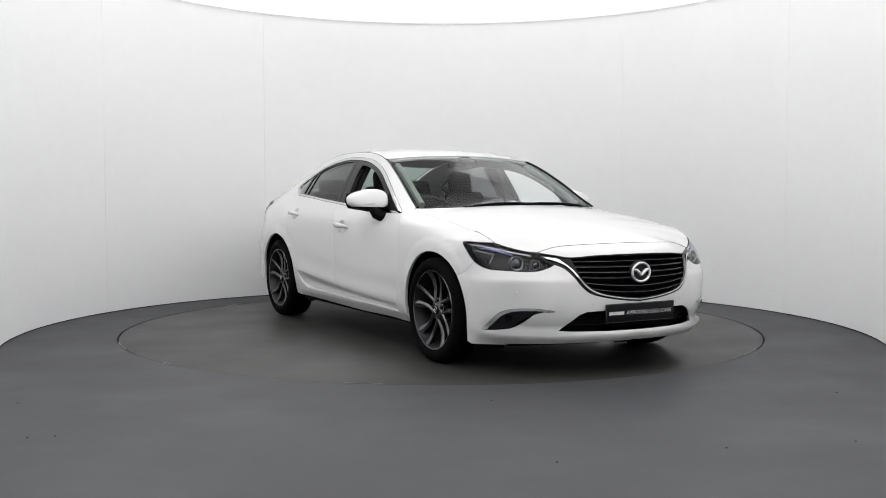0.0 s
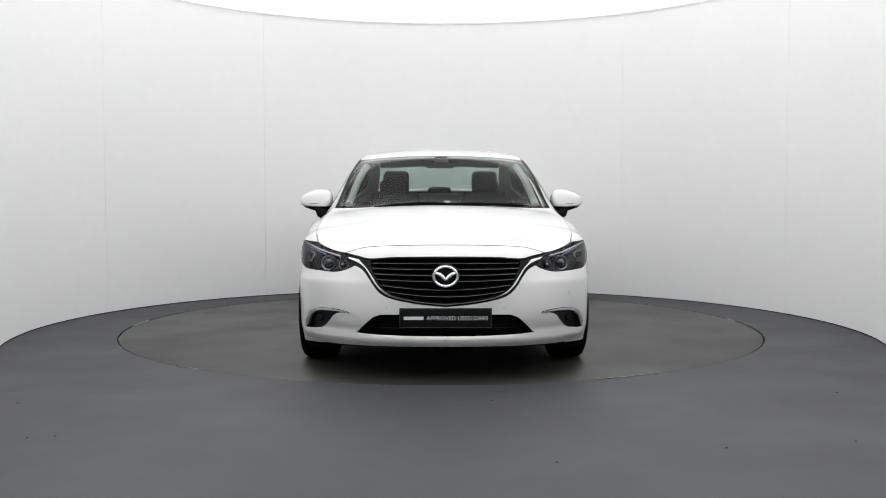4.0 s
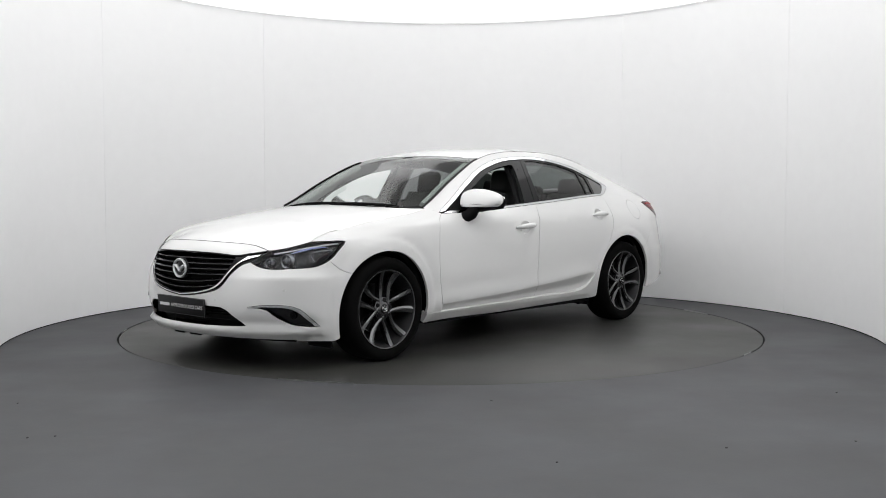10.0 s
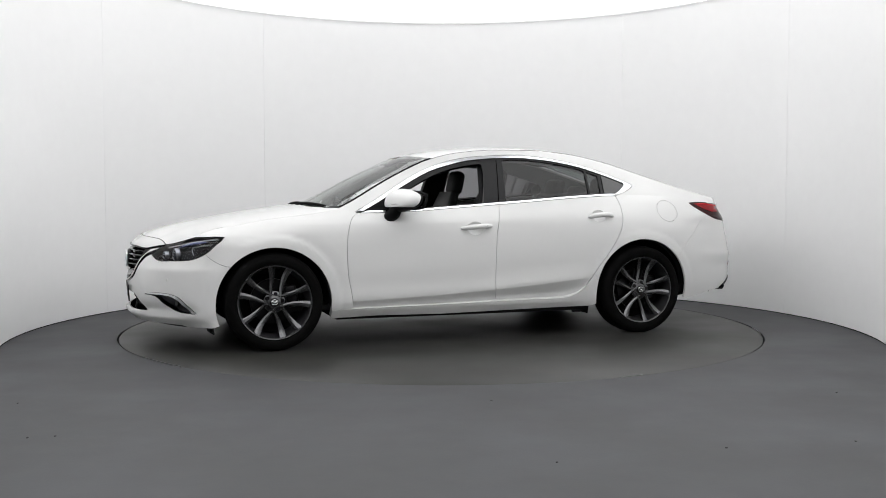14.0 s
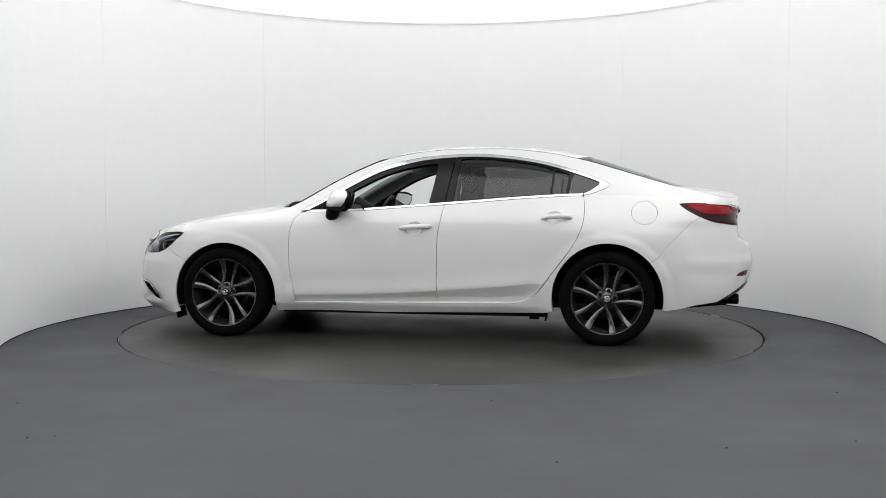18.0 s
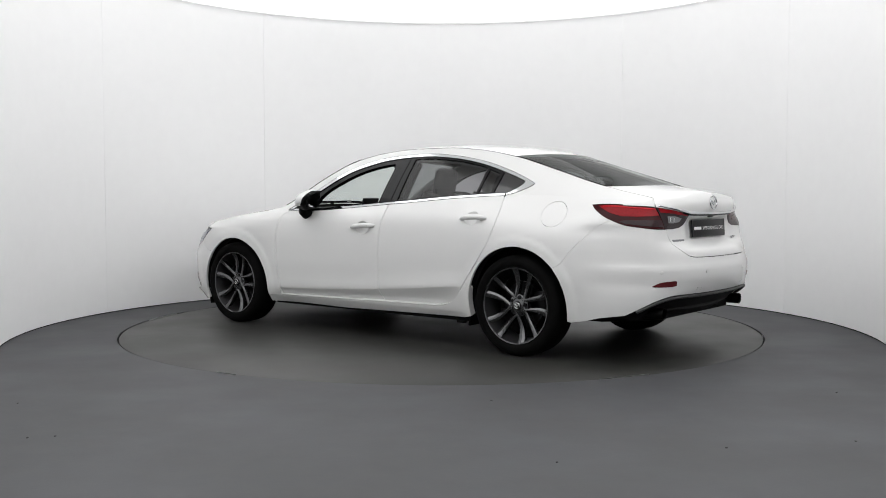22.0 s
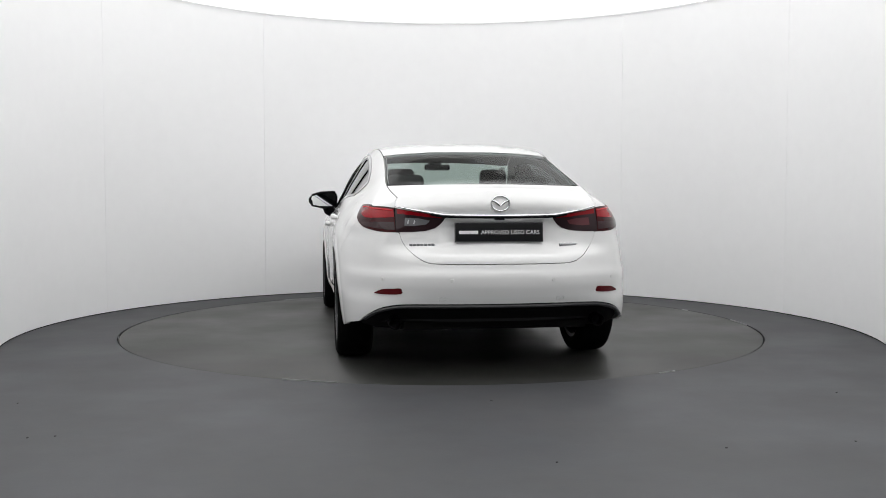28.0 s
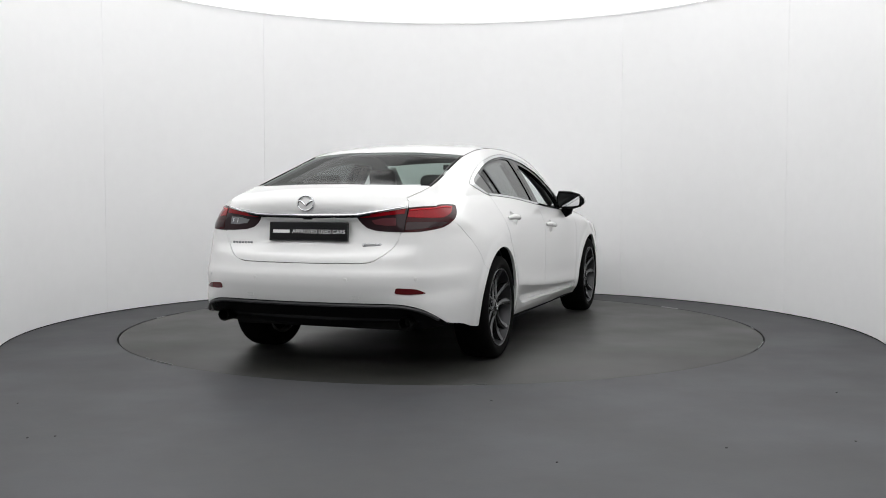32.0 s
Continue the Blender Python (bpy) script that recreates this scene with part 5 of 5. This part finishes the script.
def bumper_bits():
    for q in (nose([(0.733, 0.492)])[0], nose([(0.335, 0.425)])[0]):
        disc_on(q, 0.0095, 0.002, "parking_sensor", M_PAINT2, car)
    for q in (tail([(0.295, 0.577)])[0], tail([(0.68, 0.582)])[0]):
        disc_on(q, 0.0105, 0.0025, "parking_sensor", M_PAINT2, car)
    # diffuser
    low = DIFF + tail([(0.785, 0.290), (0.70, 0.270), (0.5, 0.268), (0.25, 0.266), (0.0, 0.266)])
    whole("diffuser", sheet(low, tuck, step=0.04, push=-0.012, flange=0.05, closed_at_mid=True), M_BLACK, car, "black lower rear bumper")
    ridge = DIFF[:22]
    for sg in (1, -1):
        part("diffuser_ridge", tube(bmesh.new(), flip_y(on_shell([(s, z - 0.016) for s, z in ridge], -0.002), sg), 0.010, 8), M_DARKGREY, car)
        e = new("exhaust")
        e.parent = car
        tagged(e, "round metal exhaust tip")
        bm = lathe(bmesh.new(), [(0.030, -0.14), (0.036, -0.13), (0.038, 0.0), (0.036, 0.004), (0.033, 0.0), (0.031, -0.08), (0.001, -0.09)], 28, "Y")
        bmesh.ops.recalc_face_normals(bm, faces=bm.faces)
        p = part("tip", bm, M_EXH, e)
        p.matrix_basis = pose(-2.335, 0.605 * sg, 0.322, 0, 0, 90)
    # badges as plain bright shapes
    y0 = 0.515
    for k in range(7):
        q = on_shell(tail([(y0 - 0.021 * k, 0.775)]), 0.002)[0]
        part("badge_bar", box(bmesh.new(), (0.004, 0.0185, 0.013 if k % 2 else 0.015), tuple(q), (0, 0, -12), 0.002), M_RING, car, "small bright badge shape")
    q = on_shell(tail([(0.414, 0.770)]), 0.002)[0]
    q = (q[0], -q[1], q[2])
    bd = part("badge_frame", box(bmesh.new(), (0.004, 0.118, 0.021), q, (0, 0, 10), 0.003), M_SATIN, car, "bright badge with a dark centre")
    part("badge_centre", box(bmesh.new(), (0.002, 0.100, 0.010), (q[0] - 0.0025, q[1], q[2]), (0, 0, 10)), M_BADGE, bd, smooth=0)
    q = on_shell(tail([(0.02, 0.926)]), 0.004)[0]
    part("boot_switch", box(bmesh.new(), (0.02, 0.06, 0.012), (q[0], 0, q[2]), (0, 0, 0), 0.004), M_GLOSSBLK, car)
    # tow covers
    for sg in (1, -1):
        q = np.array(tail([(0.365, 0.480), (0.320, 0.480), (0.320, 0.462), (0.365, 0.462)]))
        pt = on_shell([tuple(v) for v in q], 0.0004)
        part("tow_cover", tube(bmesh.new(), flip_y(pt, sg), 0.0012, 4, closed=True), M_SEAMGREY, car)


def bowl(cup):
    """The shell with a shallow hollow inside an oval."""
    a = np.array(cup)
    c, r = (a.max(0) + a.min(0)) / 2, (a.max(0) - a.min(0)) / 2

    def lift(s, z):
        p = shell(s, z)
        d = np.clip(1 - ((s - c[0]) / r[0]) ** 2 - ((z - c[1]) / r[1]) ** 2, 0, 1)
        p[..., 1] -= 0.022 * d**0.8
        return p

    return lift


def door_furniture(fd, rd):
    for door, cup, x0, x1, z0, z1 in ((fd, CUP_F, 0.074, -0.163, 0.823, 0.838), (rd, CUP_R, -0.952, -1.166, 0.897, 0.905)):
        for i, sg in enumerate((1, -1)):
            m = (lambda V: V) if sg > 0 else mirror
            panel("handle_cup", m(sheet(cup, bowl(cup), step=0.012, flange=0)), M_PAINT, door[i])
            xs = np.linspace(x0, x1, 11)
            zs = np.linspace(z0, z1, 11)
            lift = [0.002, 0.016, 0.026, 0.031, 0.033, 0.034, 0.033, 0.031, 0.026, 0.016, 0.003]
            P = [tuple(p) for p in on_shell(flank(list(zip(xs, zs))), np.array(lift)[:, None])]
            rr = [0.006, 0.0105, 0.0130, 0.0140, 0.0145, 0.0145, 0.0145, 0.0140, 0.0135, 0.0125, 0.008]
            h = part("door_handle", tube(bmesh.new(), flip_y(P, sg), rr, 12, 1.3), M_PAINT, door[i], "white bar handle")
            c = P[8]
            if x0 > 0:
                part("keyhole", rod(bmesh.new(), (c[0], (c[1] + 0.009) * sg, c[2]), (c[0], (c[1] + 0.0128) * sg, c[2]), 0.005, None, 10), M_GLOSSBLK, h)
    panel("fuel_flap", sheet(flank(oval(-1.668, 0.940, 0.0885, 0.0805, 36)), shell, step=0.03, flange=0.01), M_PAINT, car, "round white fuel flap")


def mirrors():
    for sg in (1, -1):
        mi = new("door_mirror")
        mi.parent = car
        tagged(mi, "white door mirror on a black foot")

        def blob(cx, cy, cz, hx, hy, hz, p, z_lo, z_hi, back):
            bm = bmesh.new()
            nu, nv = 28, 16
            rows = []
            for j in range(nv + 1):
                v = -math.pi / 2 + math.pi * j / nv
                row = []
                for i in range(nu):
                    u = 2 * math.pi * i / nu
                    c = lambda a: math.copysign(abs(math.cos(a)) ** p, math.cos(a))
                    s = lambda a: math.copysign(abs(math.sin(a)) ** p, math.sin(a))
                    X, Y, Z = c(v) * c(u), c(v) * s(u), s(v)
                    xx = hx * X * (1.0 if X > 0 else back)
                    taper = 1.0 - 0.40 * max(0, Y) - 0.10 * max(0, X)
                    zz = hz * Z * taper + 0.012 * max(0, -Y)
                    zz = min(max(zz, z_lo), z_hi)
                    row.append(bm.verts.new((cx + xx - 0.062 * Y - 0.32 * zz, (cy + hy * Y) * sg, cz + zz)))
                rows.append(row)
            for a, b in zip(rows[:-1], rows[1:]):
                for i in range(nu):
                    bm.faces.new((a[i], a[(i + 1) % nu], b[(i + 1) % nu], b[i]))
            bmesh.ops.remove_doubles(bm, verts=bm.verts, dist=0.0004)
            bmesh.ops.recalc_face_normals(bm, faces=bm.faces)
            return bm

        part("cap", blob(0.515, 0.938, 1.023, 0.078, 0.126, 0.080, 0.66, -0.044, 1, 0.62), M_PAINT, mi, "white mirror cap", smooth=60)
        part("shell", blob(0.505, 0.938, 1.019, 0.070, 0.123, 0.075, 0.66, -1, 1, 0.80), M_BLACK, mi, "black lower shell", smooth=60)
        rim = [(0.437 - 0.056 * u - 0.30 * w, (0.938 + 0.110 * u) * sg, 1.022 + w) for u, w in ((-1, -0.035), (-0.9, -0.058), (0.3, -0.056), (0.85, -0.045), (0.95, 0.0), (0.85, 0.040), (0.2, 0.060), (-0.85, 0.066), (-0.98, 0.03))]
        part("rim", tube(bmesh.new(), rim, 0.011, 8, closed=True), M_BLACK, mi)
        bm = bmesh.new()
        vs = [bm.verts.new((p[0] - 0.009, p[1], p[2])) for p in rim]
        bm.faces.new(vs if sg < 0 else vs[::-1])
        part("mirror_glass", bm, M_MIRROR, mi, "mirror glass", smooth=0)
        bm = bmesh.new()
        tube(bm, [(0.590, 0.80 * sg, 0.912), (0.588, 0.85 * sg, 0.910), (0.575, 0.885 * sg, 0.930), (0.550, 0.91 * sg, 0.985)], [0.042, 0.050, 0.052, 0.046], 14, 0.85)
        part("foot", bm, M_BLACK, mi, "black mirror foot", smooth=60)
        # sail panel at the front corner of the glass
        sail = [(0.765, 0.955), (0.63, 1.026), (0.54, 1.080), (0.515, 1.01), (0.52, 0.962)]
        V = sheet(sail, cabin, step=0.03, push=0.001, flange=0.02)
        panel("sail", V if sg > 0 else mirror(V), M_BLACK, mi, "black corner panel")
        lampb = [tuple(p) for p in flip_y([(0.612, 0.90, 1.000), (0.594, 0.95, 0.999), (0.556, 1.005, 1.000), (0.510, 1.043, 1.003)], sg)]
        part("indicator", tube(bmesh.new(), lampb, 0.004, 6, 0.6), M_CLEAR, mi)


def scuttle():
    pts = [(1.150, 0.0), (1.135, 0.25), (1.085, 0.50), (1.025, 0.68), (0.985, 0.765), (0.925, 0.742), (1.01, 0.57), (1.07, 0.32), (1.088, 0.0)]
    whole("scuttle", sheet(pts, top, step=0.03, push=-0.012, flange=0.03, closed_at_mid=True), M_BLACK, car, "black scuttle panel under the windscreen")
    for a, b, name in (((1.085, -0.46), (1.062, 0.10), "wiper"), ((1.098, 0.06), (0.995, 0.60), "wiper")):
        w = new("wiper")
        w.parent = car
        tagged(w, "black windscreen wiper")
        P = []
        for t in np.linspace(0, 1, 8):
            x, y = a[0] + (b[0] - a[0]) * t, a[1] + (b[1] - a[1]) * t
            p = top(np.array([x]), np.array([y]))[0]
            P.append((p[0] + 0.006, p[1], p[2] + 0.004 + 0.006 * math.sin(math.pi * t)))
        part("arm", tube(bmesh.new(), P, [0.010, 0.009, 0.008, 0.007, 0.006, 0.006, 0.005, 0.004], 8), M_BLACK, w)
        P2 = [(p[0] + 0.004, p[1], p[2] - 0.010) for p in P]
        part("blade", tube(bmesh.new(), P2[1:], 0.005, 6), M_RUBBER, w)
        part("pivot", rod(bmesh.new(), (P[0][0], P[0][1], P[0][2] - 0.02), (P[0][0], P[0][1], P[0][2] + 0.012), 0.016, 0.012, 14), M_BLACK, w)
    # dark bead along both sides of the front screen and along the roof channel
    for sg in (1, -1):
        e = [tuple(top(np.array([x]), np.array([float(RAIL_Y(x)) - 0.012]))[0] * (1, sg, 1) + np.array((0, 0, -0.001))) for x in np.linspace(0.93, 0.22, 14)]
        part("screen_bead", tube(bmesh.new(), e, 0.008, 6), M_GLOSSBLK, car)
        e = [tuple(top(np.array([x]), np.array([float(RAIL_Y(x)) - 0.003]))[0] * (1, sg, 1) + np.array((0, 0, -0.004))) for x in np.linspace(0.22, -1.22, 24)]
        part("roof_channel", tube(bmesh.new(), e, 0.005, 6), M_BLACK, car)
        e = [tuple(top(np.array([x]), np.array([float(RAIL_Y(x)) - 0.016]))[0] * (1, sg, 1) + np.array((0, 0, -0.003))) for x in np.linspace(-1.2, -1.90, 14)]
        part("screen_bead", tube(bmesh.new(), e, 0.0035, 6), M_GLOSSBLK, car)


M_BRIGHT = plain("brushed_bright", (0.86, 0.87, 0.88), rough=0.3, metal=0.85)
M_SURROUND = plain("surround_metal", (0.74, 0.745, 0.75), rough=0.14, metal=1.0)
M_EYE = plain("projector_glass", (0.03, 0.032, 0.04), rough=0.03, coat=1.0)
M_STRIP = plain("light_strip", (0.66, 0.67, 0.70), rough=0.25)
M_BROW = plain("brow_blue", (0.22, 0.24, 0.40), rough=0.25, metal=0.9)
M_RING = plain("ring_metal", (0.30, 0.305, 0.32), rough=0.3, metal=1.0)
M_EMBLEM = plain("emblem_chrome", (0.55, 0.56, 0.57), rough=0.2, metal=1.0)
M_SLAT = plain("slat_edge_grey", (0.09, 0.09, 0.095), rough=0.3, metal=0.5)
M_BORDER = plain("plate_border", (0.09, 0.09, 0.09), rough=0.5)
M_CLEAR = plain("clear_faceted", (0.24, 0.24, 0.24), rough=0.15, metal=0.6, coat=0.6)
M_SMOKEGREY = plain("smoked_clear_lens", (0.20, 0.20, 0.21), rough=0.15, metal=0.4, spec=0.3)
M_FOGRED = plain("dull_red_lens", (0.10, 0.03, 0.035), rough=0.15, spec=0.2)
M_REFL = plain("reflector_red", (0.085, 0.006, 0.008), rough=0.2, spec=0.25)
M_PAINT2 = plain("sensor_paint", (0.62, 0.62, 0.61), rough=0.4)
M_DARKGREY = plain("dark_grey_plastic", (0.02, 0.02, 0.022), rough=0.4)
M_SMOKERED = plain("smoked_red_lens", (0.016, 0.002, 0.004), rough=0.12, spec=0.3)
M_STREAK = plain("bright_red_streak", (0.50, 0.006, 0.015), rough=0.2, spec=0.3)
M_EXH = plain("exhaust_steel", (0.012, 0.012, 0.012), rough=0.4, metal=1.0)
M_BADGE = plain("badge_centre", (0.28, 0.28, 0.29), rough=0.4)
M_SEAMGREY = plain("seam_grey", (0.45, 0.45, 0.45), rough=0.5)
M_MIRROR = plain("mirror_silver", (0.85, 0.86, 0.87), rough=0.01, metal=1.0)

headlights()
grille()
plates()
fog_lamps()
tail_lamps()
bumper_bits()
door_furniture(fd, rd)
mirrors()
scuttle()


# ---- inside the car ----
def linings():
    # dark inner skin behind the outer panels, open at the wheel arches
    up = [(x, float(BON_Z(min(max(x, 0.9), 1.9))) - 0.05) for x in np.linspace(1.9, 0.9, 10)] + [(x, float(BELT_Z(x)) - 0.012) for x in np.linspace(0.8, -1.9, 26)]
    out = nose([(0.0, 0.74), (0.3, 0.735), (0.5, 0.70)]) + flank(up) + tail([(0.60, 0.86), (0.3, 0.86), (0.0, 0.86)]) + [(S_END, 0.30)] + tail([(0.3, 0.30), (0.6, 0.30)]) + flank([(-1.82, 0.28)]) + flank(ARCH_R[::-1][3:-3]) + flank([(-1.0, 0.24), (1.0, 0.24)])
    out += flank([p for p in ARCH_F if p[1] > 0.24][::-1]) + flank([(1.83, 0.22)]) + nose([(0.6, 0.23), (0.0, 0.23)])
    pair("inner_skin", sheet(out, shell, step=0.06, push=-0.085, flange=0), M_TRIM, (car, car), "black door and side trim")
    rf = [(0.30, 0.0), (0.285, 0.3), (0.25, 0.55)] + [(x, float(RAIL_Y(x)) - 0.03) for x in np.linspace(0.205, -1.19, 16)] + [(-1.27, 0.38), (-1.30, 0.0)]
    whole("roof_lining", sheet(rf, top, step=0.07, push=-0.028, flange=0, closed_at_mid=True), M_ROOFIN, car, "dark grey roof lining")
    xs = np.linspace(0.93, -2.0, 40)
    ring = [(float(x), float(RAIL_Z(x)) - 0.004) for x in xs] + [(float(x), float(BELT_Z(x))) for x in np.linspace(-1.98, -1.27, 12)] + [(x, z - 0.02) for x, z in DLO_IN[::-1] if -1.30 < x < 0.70] + [(0.80, 0.955)]
    pair("pillar_lining", sheet(ring, cabin, step=0.05, push=-0.035, flange=0), M_LINING, (car, car), "pale grey pillar lining")
    post = [(-0.17, 1.33), (-0.36, 1.33), (-0.33, 1.0), (-0.12, 0.99)]
    pair("centre_post", sheet(post, cabin, step=0.05, push=-0.05, flange=0.03), M_TRIM, (car, car), "dark centre post trim")
    for sg in (1, -1):
        post = [(x, (float(RAIL_Y(x)) - 0.075) * sg, float(RAIL_Z(x)) - 0.030) for x in np.linspace(0.84, 0.28, 9)]
        part("screen_pillar_trim", tube(bmesh.new(), post, 0.026, 8), M_LINING, car, "pale grey screen pillar trim")
        bm = bmesh.new()
        tube(bm, [(-0.22, 0.66 * sg, 1.26), (-0.20, 0.74 * sg, 1.0), (-0.15, 0.76 * sg, 0.7)], 0.022, 6, 0.12)
        part("seat_belt", bm, M_TRIM, car, "black seat belt")
    # bonnet and boot undersides, parcel shelf, floor
    part("floor_pan", box(bmesh.new(), (3.0, 1.50, 0.04), (-0.1, 0, 0.27), (0, 0, 0), 0.01), M_TRIM, car)
    bm = box(bmesh.new(), (0.62, 1.22, 0.03), (-1.62, 0, 1.005), (0, -1, 0), 0.01)
    part("parcel_shelf", bm, M_TRIM, car, "black parcel shelf")
    part("bulkhead", box(bmesh.new(), (0.04, 1.40, 0.60), (1.16, 0, 0.56)), M_UNDER, car, smooth=0)
    part("boot_wall", box(bmesh.new(), (0.04, 1.36, 0.74), (-1.34, 0, 0.62)), M_UNDER, car, smooth=0)
    part("boot_floor", box(bmesh.new(), (0.98, 1.1, 0.03), (-1.88, 0, 0.60)), M_UNDER, car, smooth=0)
    fr = [(2.15, 0.0), (2.10, 0.45), (1.9, 0.70), (1.2, 0.72), (1.2, 0.0)]
    whole("bonnet_liner", sheet(fr, bonnet, step=0.09, push=-0.035, flange=0, closed_at_mid=True), M_UNDER, car)
    dk = [(-2.36, 0.0), (-2.30, 0.50), (-2.0, 0.56), (-2.06, 0.0)]
    whole("boot_liner", sheet(dk, top, step=0.09, push=-0.03, flange=0, closed_at_mid=True), M_UNDER, car)


def dashboard():
    d = new("dashboard")
    d.parent = car
    tagged(d, "black moulded dashboard with a small centre screen")
    bm = bmesh.new()
    secs = []
    for y in np.linspace(-0.72, 0.72, 17):
        hood = 0.035 * math.exp(-(((y + 0.37) / 0.16) ** 2))
        prof = [(1.02, 0.955), (0.86, 0.965), (0.74, 0.960 + hood), (0.68, 0.935 + hood), (0.665, 0.86), (0.72, 0.76), (0.80, 0.62), (1.05, 0.60)]
        secs.append([bm.verts.new((x - 0.12 * (y / 0.72) ** 2, y, z)) for x, z in prof])
    for a, b in zip(secs[:-1], secs[1:]):
        for i in range(7):
            bm.faces.new((a[i], b[i], b[i + 1], a[i + 1]))
    bmesh.ops.recalc_face_normals(bm, faces=bm.faces)
    part("moulding", bm, M_TRIM, d)
    part("screen", box(bmesh.new(), (0.02, 0.19, 0.105), (0.705, 0, 0.985), (0, -12, 0), 0.006), M_TRIM, d, "small black screen")
    part("console", box(bmesh.new(), (0.95, 0.22, 0.30), (0.28, 0, 0.45), (0, 0, 0), 0.03), M_TRIM, d)
    for y in (-0.60, 0.60):
        part("vent", rod(bmesh.new(), (0.66, y, 0.875), (0.64, y, 0.872), 0.04, 0.036, 20), M_SATIN, d)
    part("permit_card", box(bmesh.new(), (0.006, 0.042, 0.024), (0.915, 0.035, 1.012), (0, -30, 0), 0.002), M_LETTER, d, "white card on the dashboard", smooth=0)
    sw = new("steering_wheel")
    sw.parent = car
    tagged(sw, "black three-spoke steering wheel on the right-hand side")
    bm = bmesh.new()
    ring = [(0.0, 0.183 * math.cos(2 * math.pi * k / 40), 0.178 * math.sin(2 * math.pi * k / 40)) for k in range(40)]
    tube(bm, ring, 0.0155, 10, closed=True)
    part("rim", bm, M_SEAT, sw)
    part("boss", box(bmesh.new(), (0.05, 0.15, 0.12), (0.02, 0, -0.01), (0, 0, 0), 0.022, 3), M_TRIM, sw)
    for sgn in (1, -1):
        part("spoke", box(bmesh.new(), (0.02, 0.12, 0.03), (0.014, 0.12 * sgn, 0.0), (0, 0, 0), 0.006), M_SATIN, sw)
    part("spoke", box(bmesh.new(), (0.02, 0.035, 0.12), (0.014, 0, -0.11), (0, 0, 0), 0.006), M_SATIN, sw)
    sw.matrix_basis = pose(0.48, -0.37, 0.885, 0, -24, 0)
    rod_ = part("column", rod(bmesh.new(), (0.02, 0, 0), (0.28, 0, 0.01), 0.04, 0.05, 14), M_TRIM, sw)
    mir = new("interior_mirror")
    mir.parent = car
    tagged(mir, "black interior mirror and sensor pod behind the windscreen")
    part("pod", box(bmesh.new(), (0.13, 0.11, 0.04), (0.33, 0, 1.322), (0, 24, 0), 0.015), M_TRIM, mir)
    part("mirror", box(bmesh.new(), (0.03, 0.22, 0.05), (0.24, -0.01, 1.295), (0, 8, 6), 0.014, 3), M_TRIM, mir)


def seat(x, y, name="front_seat"):
    s = new(name)
    s.parent = car
    tagged(s, "black leather front seat with a high headrest")
    part("seat_cushion", box(bmesh.new(), (0.52, 0.50, 0.15), (0.06, 0, 0.47), (0, -8, 0), 0.05, 4), M_SEAT, s)
    bm = bmesh.new()
    secs = []
    for i in range(11):
        t = i / 10
        w = 0.235 + 0.02 * math.sin(math.pi * t) - 0.065 * max(0, t - 0.6) / 0.4
        th = 0.075 - 0.03 * t
        x0 = -0.16 - 0.24 * t
        z0 = 0.46 + 0.62 * t
        ring = []
        for k in range(16):
            a = 2 * math.pi * k / 16
            cx, sy = math.cos(a), math.sin(a)
            yy = w * math.copysign(abs(sy) ** 0.6, sy)
            xx = th * math.copysign(abs(cx) ** 0.7, cx) + 0.03 * (abs(yy) / w) ** 3
            ring.append(bm.verts.new((x0 + xx, yy, z0 + 0.25 * xx)))
        secs.append(ring)
    for a, b in zip(secs[:-1], secs[1:]):
        for k in range(16):
            bm.faces.new((a[k], a[(k + 1) % 16], b[(k + 1) % 16], b[k]))
    bm.faces.new(secs[0][::-1])
    bm.faces.new(secs[-1])
    bmesh.ops.recalc_face_normals(bm, faces=bm.faces)
    part("backrest", bm, M_SEAT, s, smooth=60)
    part("headrest", box(bmesh.new(), (0.10, 0.215, 0.20), (-0.435, 0, 1.165), (0, -12, 0), 0.045, 4), M_SEAT, s)
    for sgn in (1, -1):
        part("headrest_post", rod(bmesh.new(), (-0.415, 0.06 * sgn, 1.04), (-0.43, 0.06 * sgn, 1.12), 0.006, None, 8), M_SATIN, s)
    s.matrix_basis = pose(x, y, 0.0)
    return s


def rear_bench():
    s = new("rear_bench")
    s.parent = car
    tagged(s, "black leather rear bench with three headrests")
    part("seat_cushion", box(bmesh.new(), (0.50, 1.28, 0.16), (-0.80, 0, 0.48), (0, -7, 0), 0.05, 4), M_SEAT, s)
    for y in (-0.43, 0, 0.43):
        part("backrest", box(bmesh.new(), (0.13, 0.425, 0.62), (-1.16, y, 0.78), (0, -22, 0), 0.045, 4), M_SEAT, s)
        part("headrest", box(bmesh.new(), (0.10, 0.25 if y else 0.22, 0.14 if y else 0.09), (-1.30, y, 1.13 if y else 1.095), (0, -16, 0), 0.04, 4), M_SEAT, s)


linings()
dashboard()
fs = seat(0.10, -0.37)
copy_thing(fs, pose(0.02, 0.37, 0.0))
rear_bench()


def motions():
    """The table turns clockwise at an even rate and carries the car."""
    spin, start = -7.176, -60.635
    rows_car, rows_table = [], []
    for t in range(0, 33):
        a = start + spin * t
        m = pose(0, 0, 0, 0, 0, a)
        rows_table.append((float(t), m))
        rows_car.append((float(t), m @ pose(0.081, -0.003, 0.0)))
    walk(turntable, rows_table)
    walk(car, rows_car)


motions()
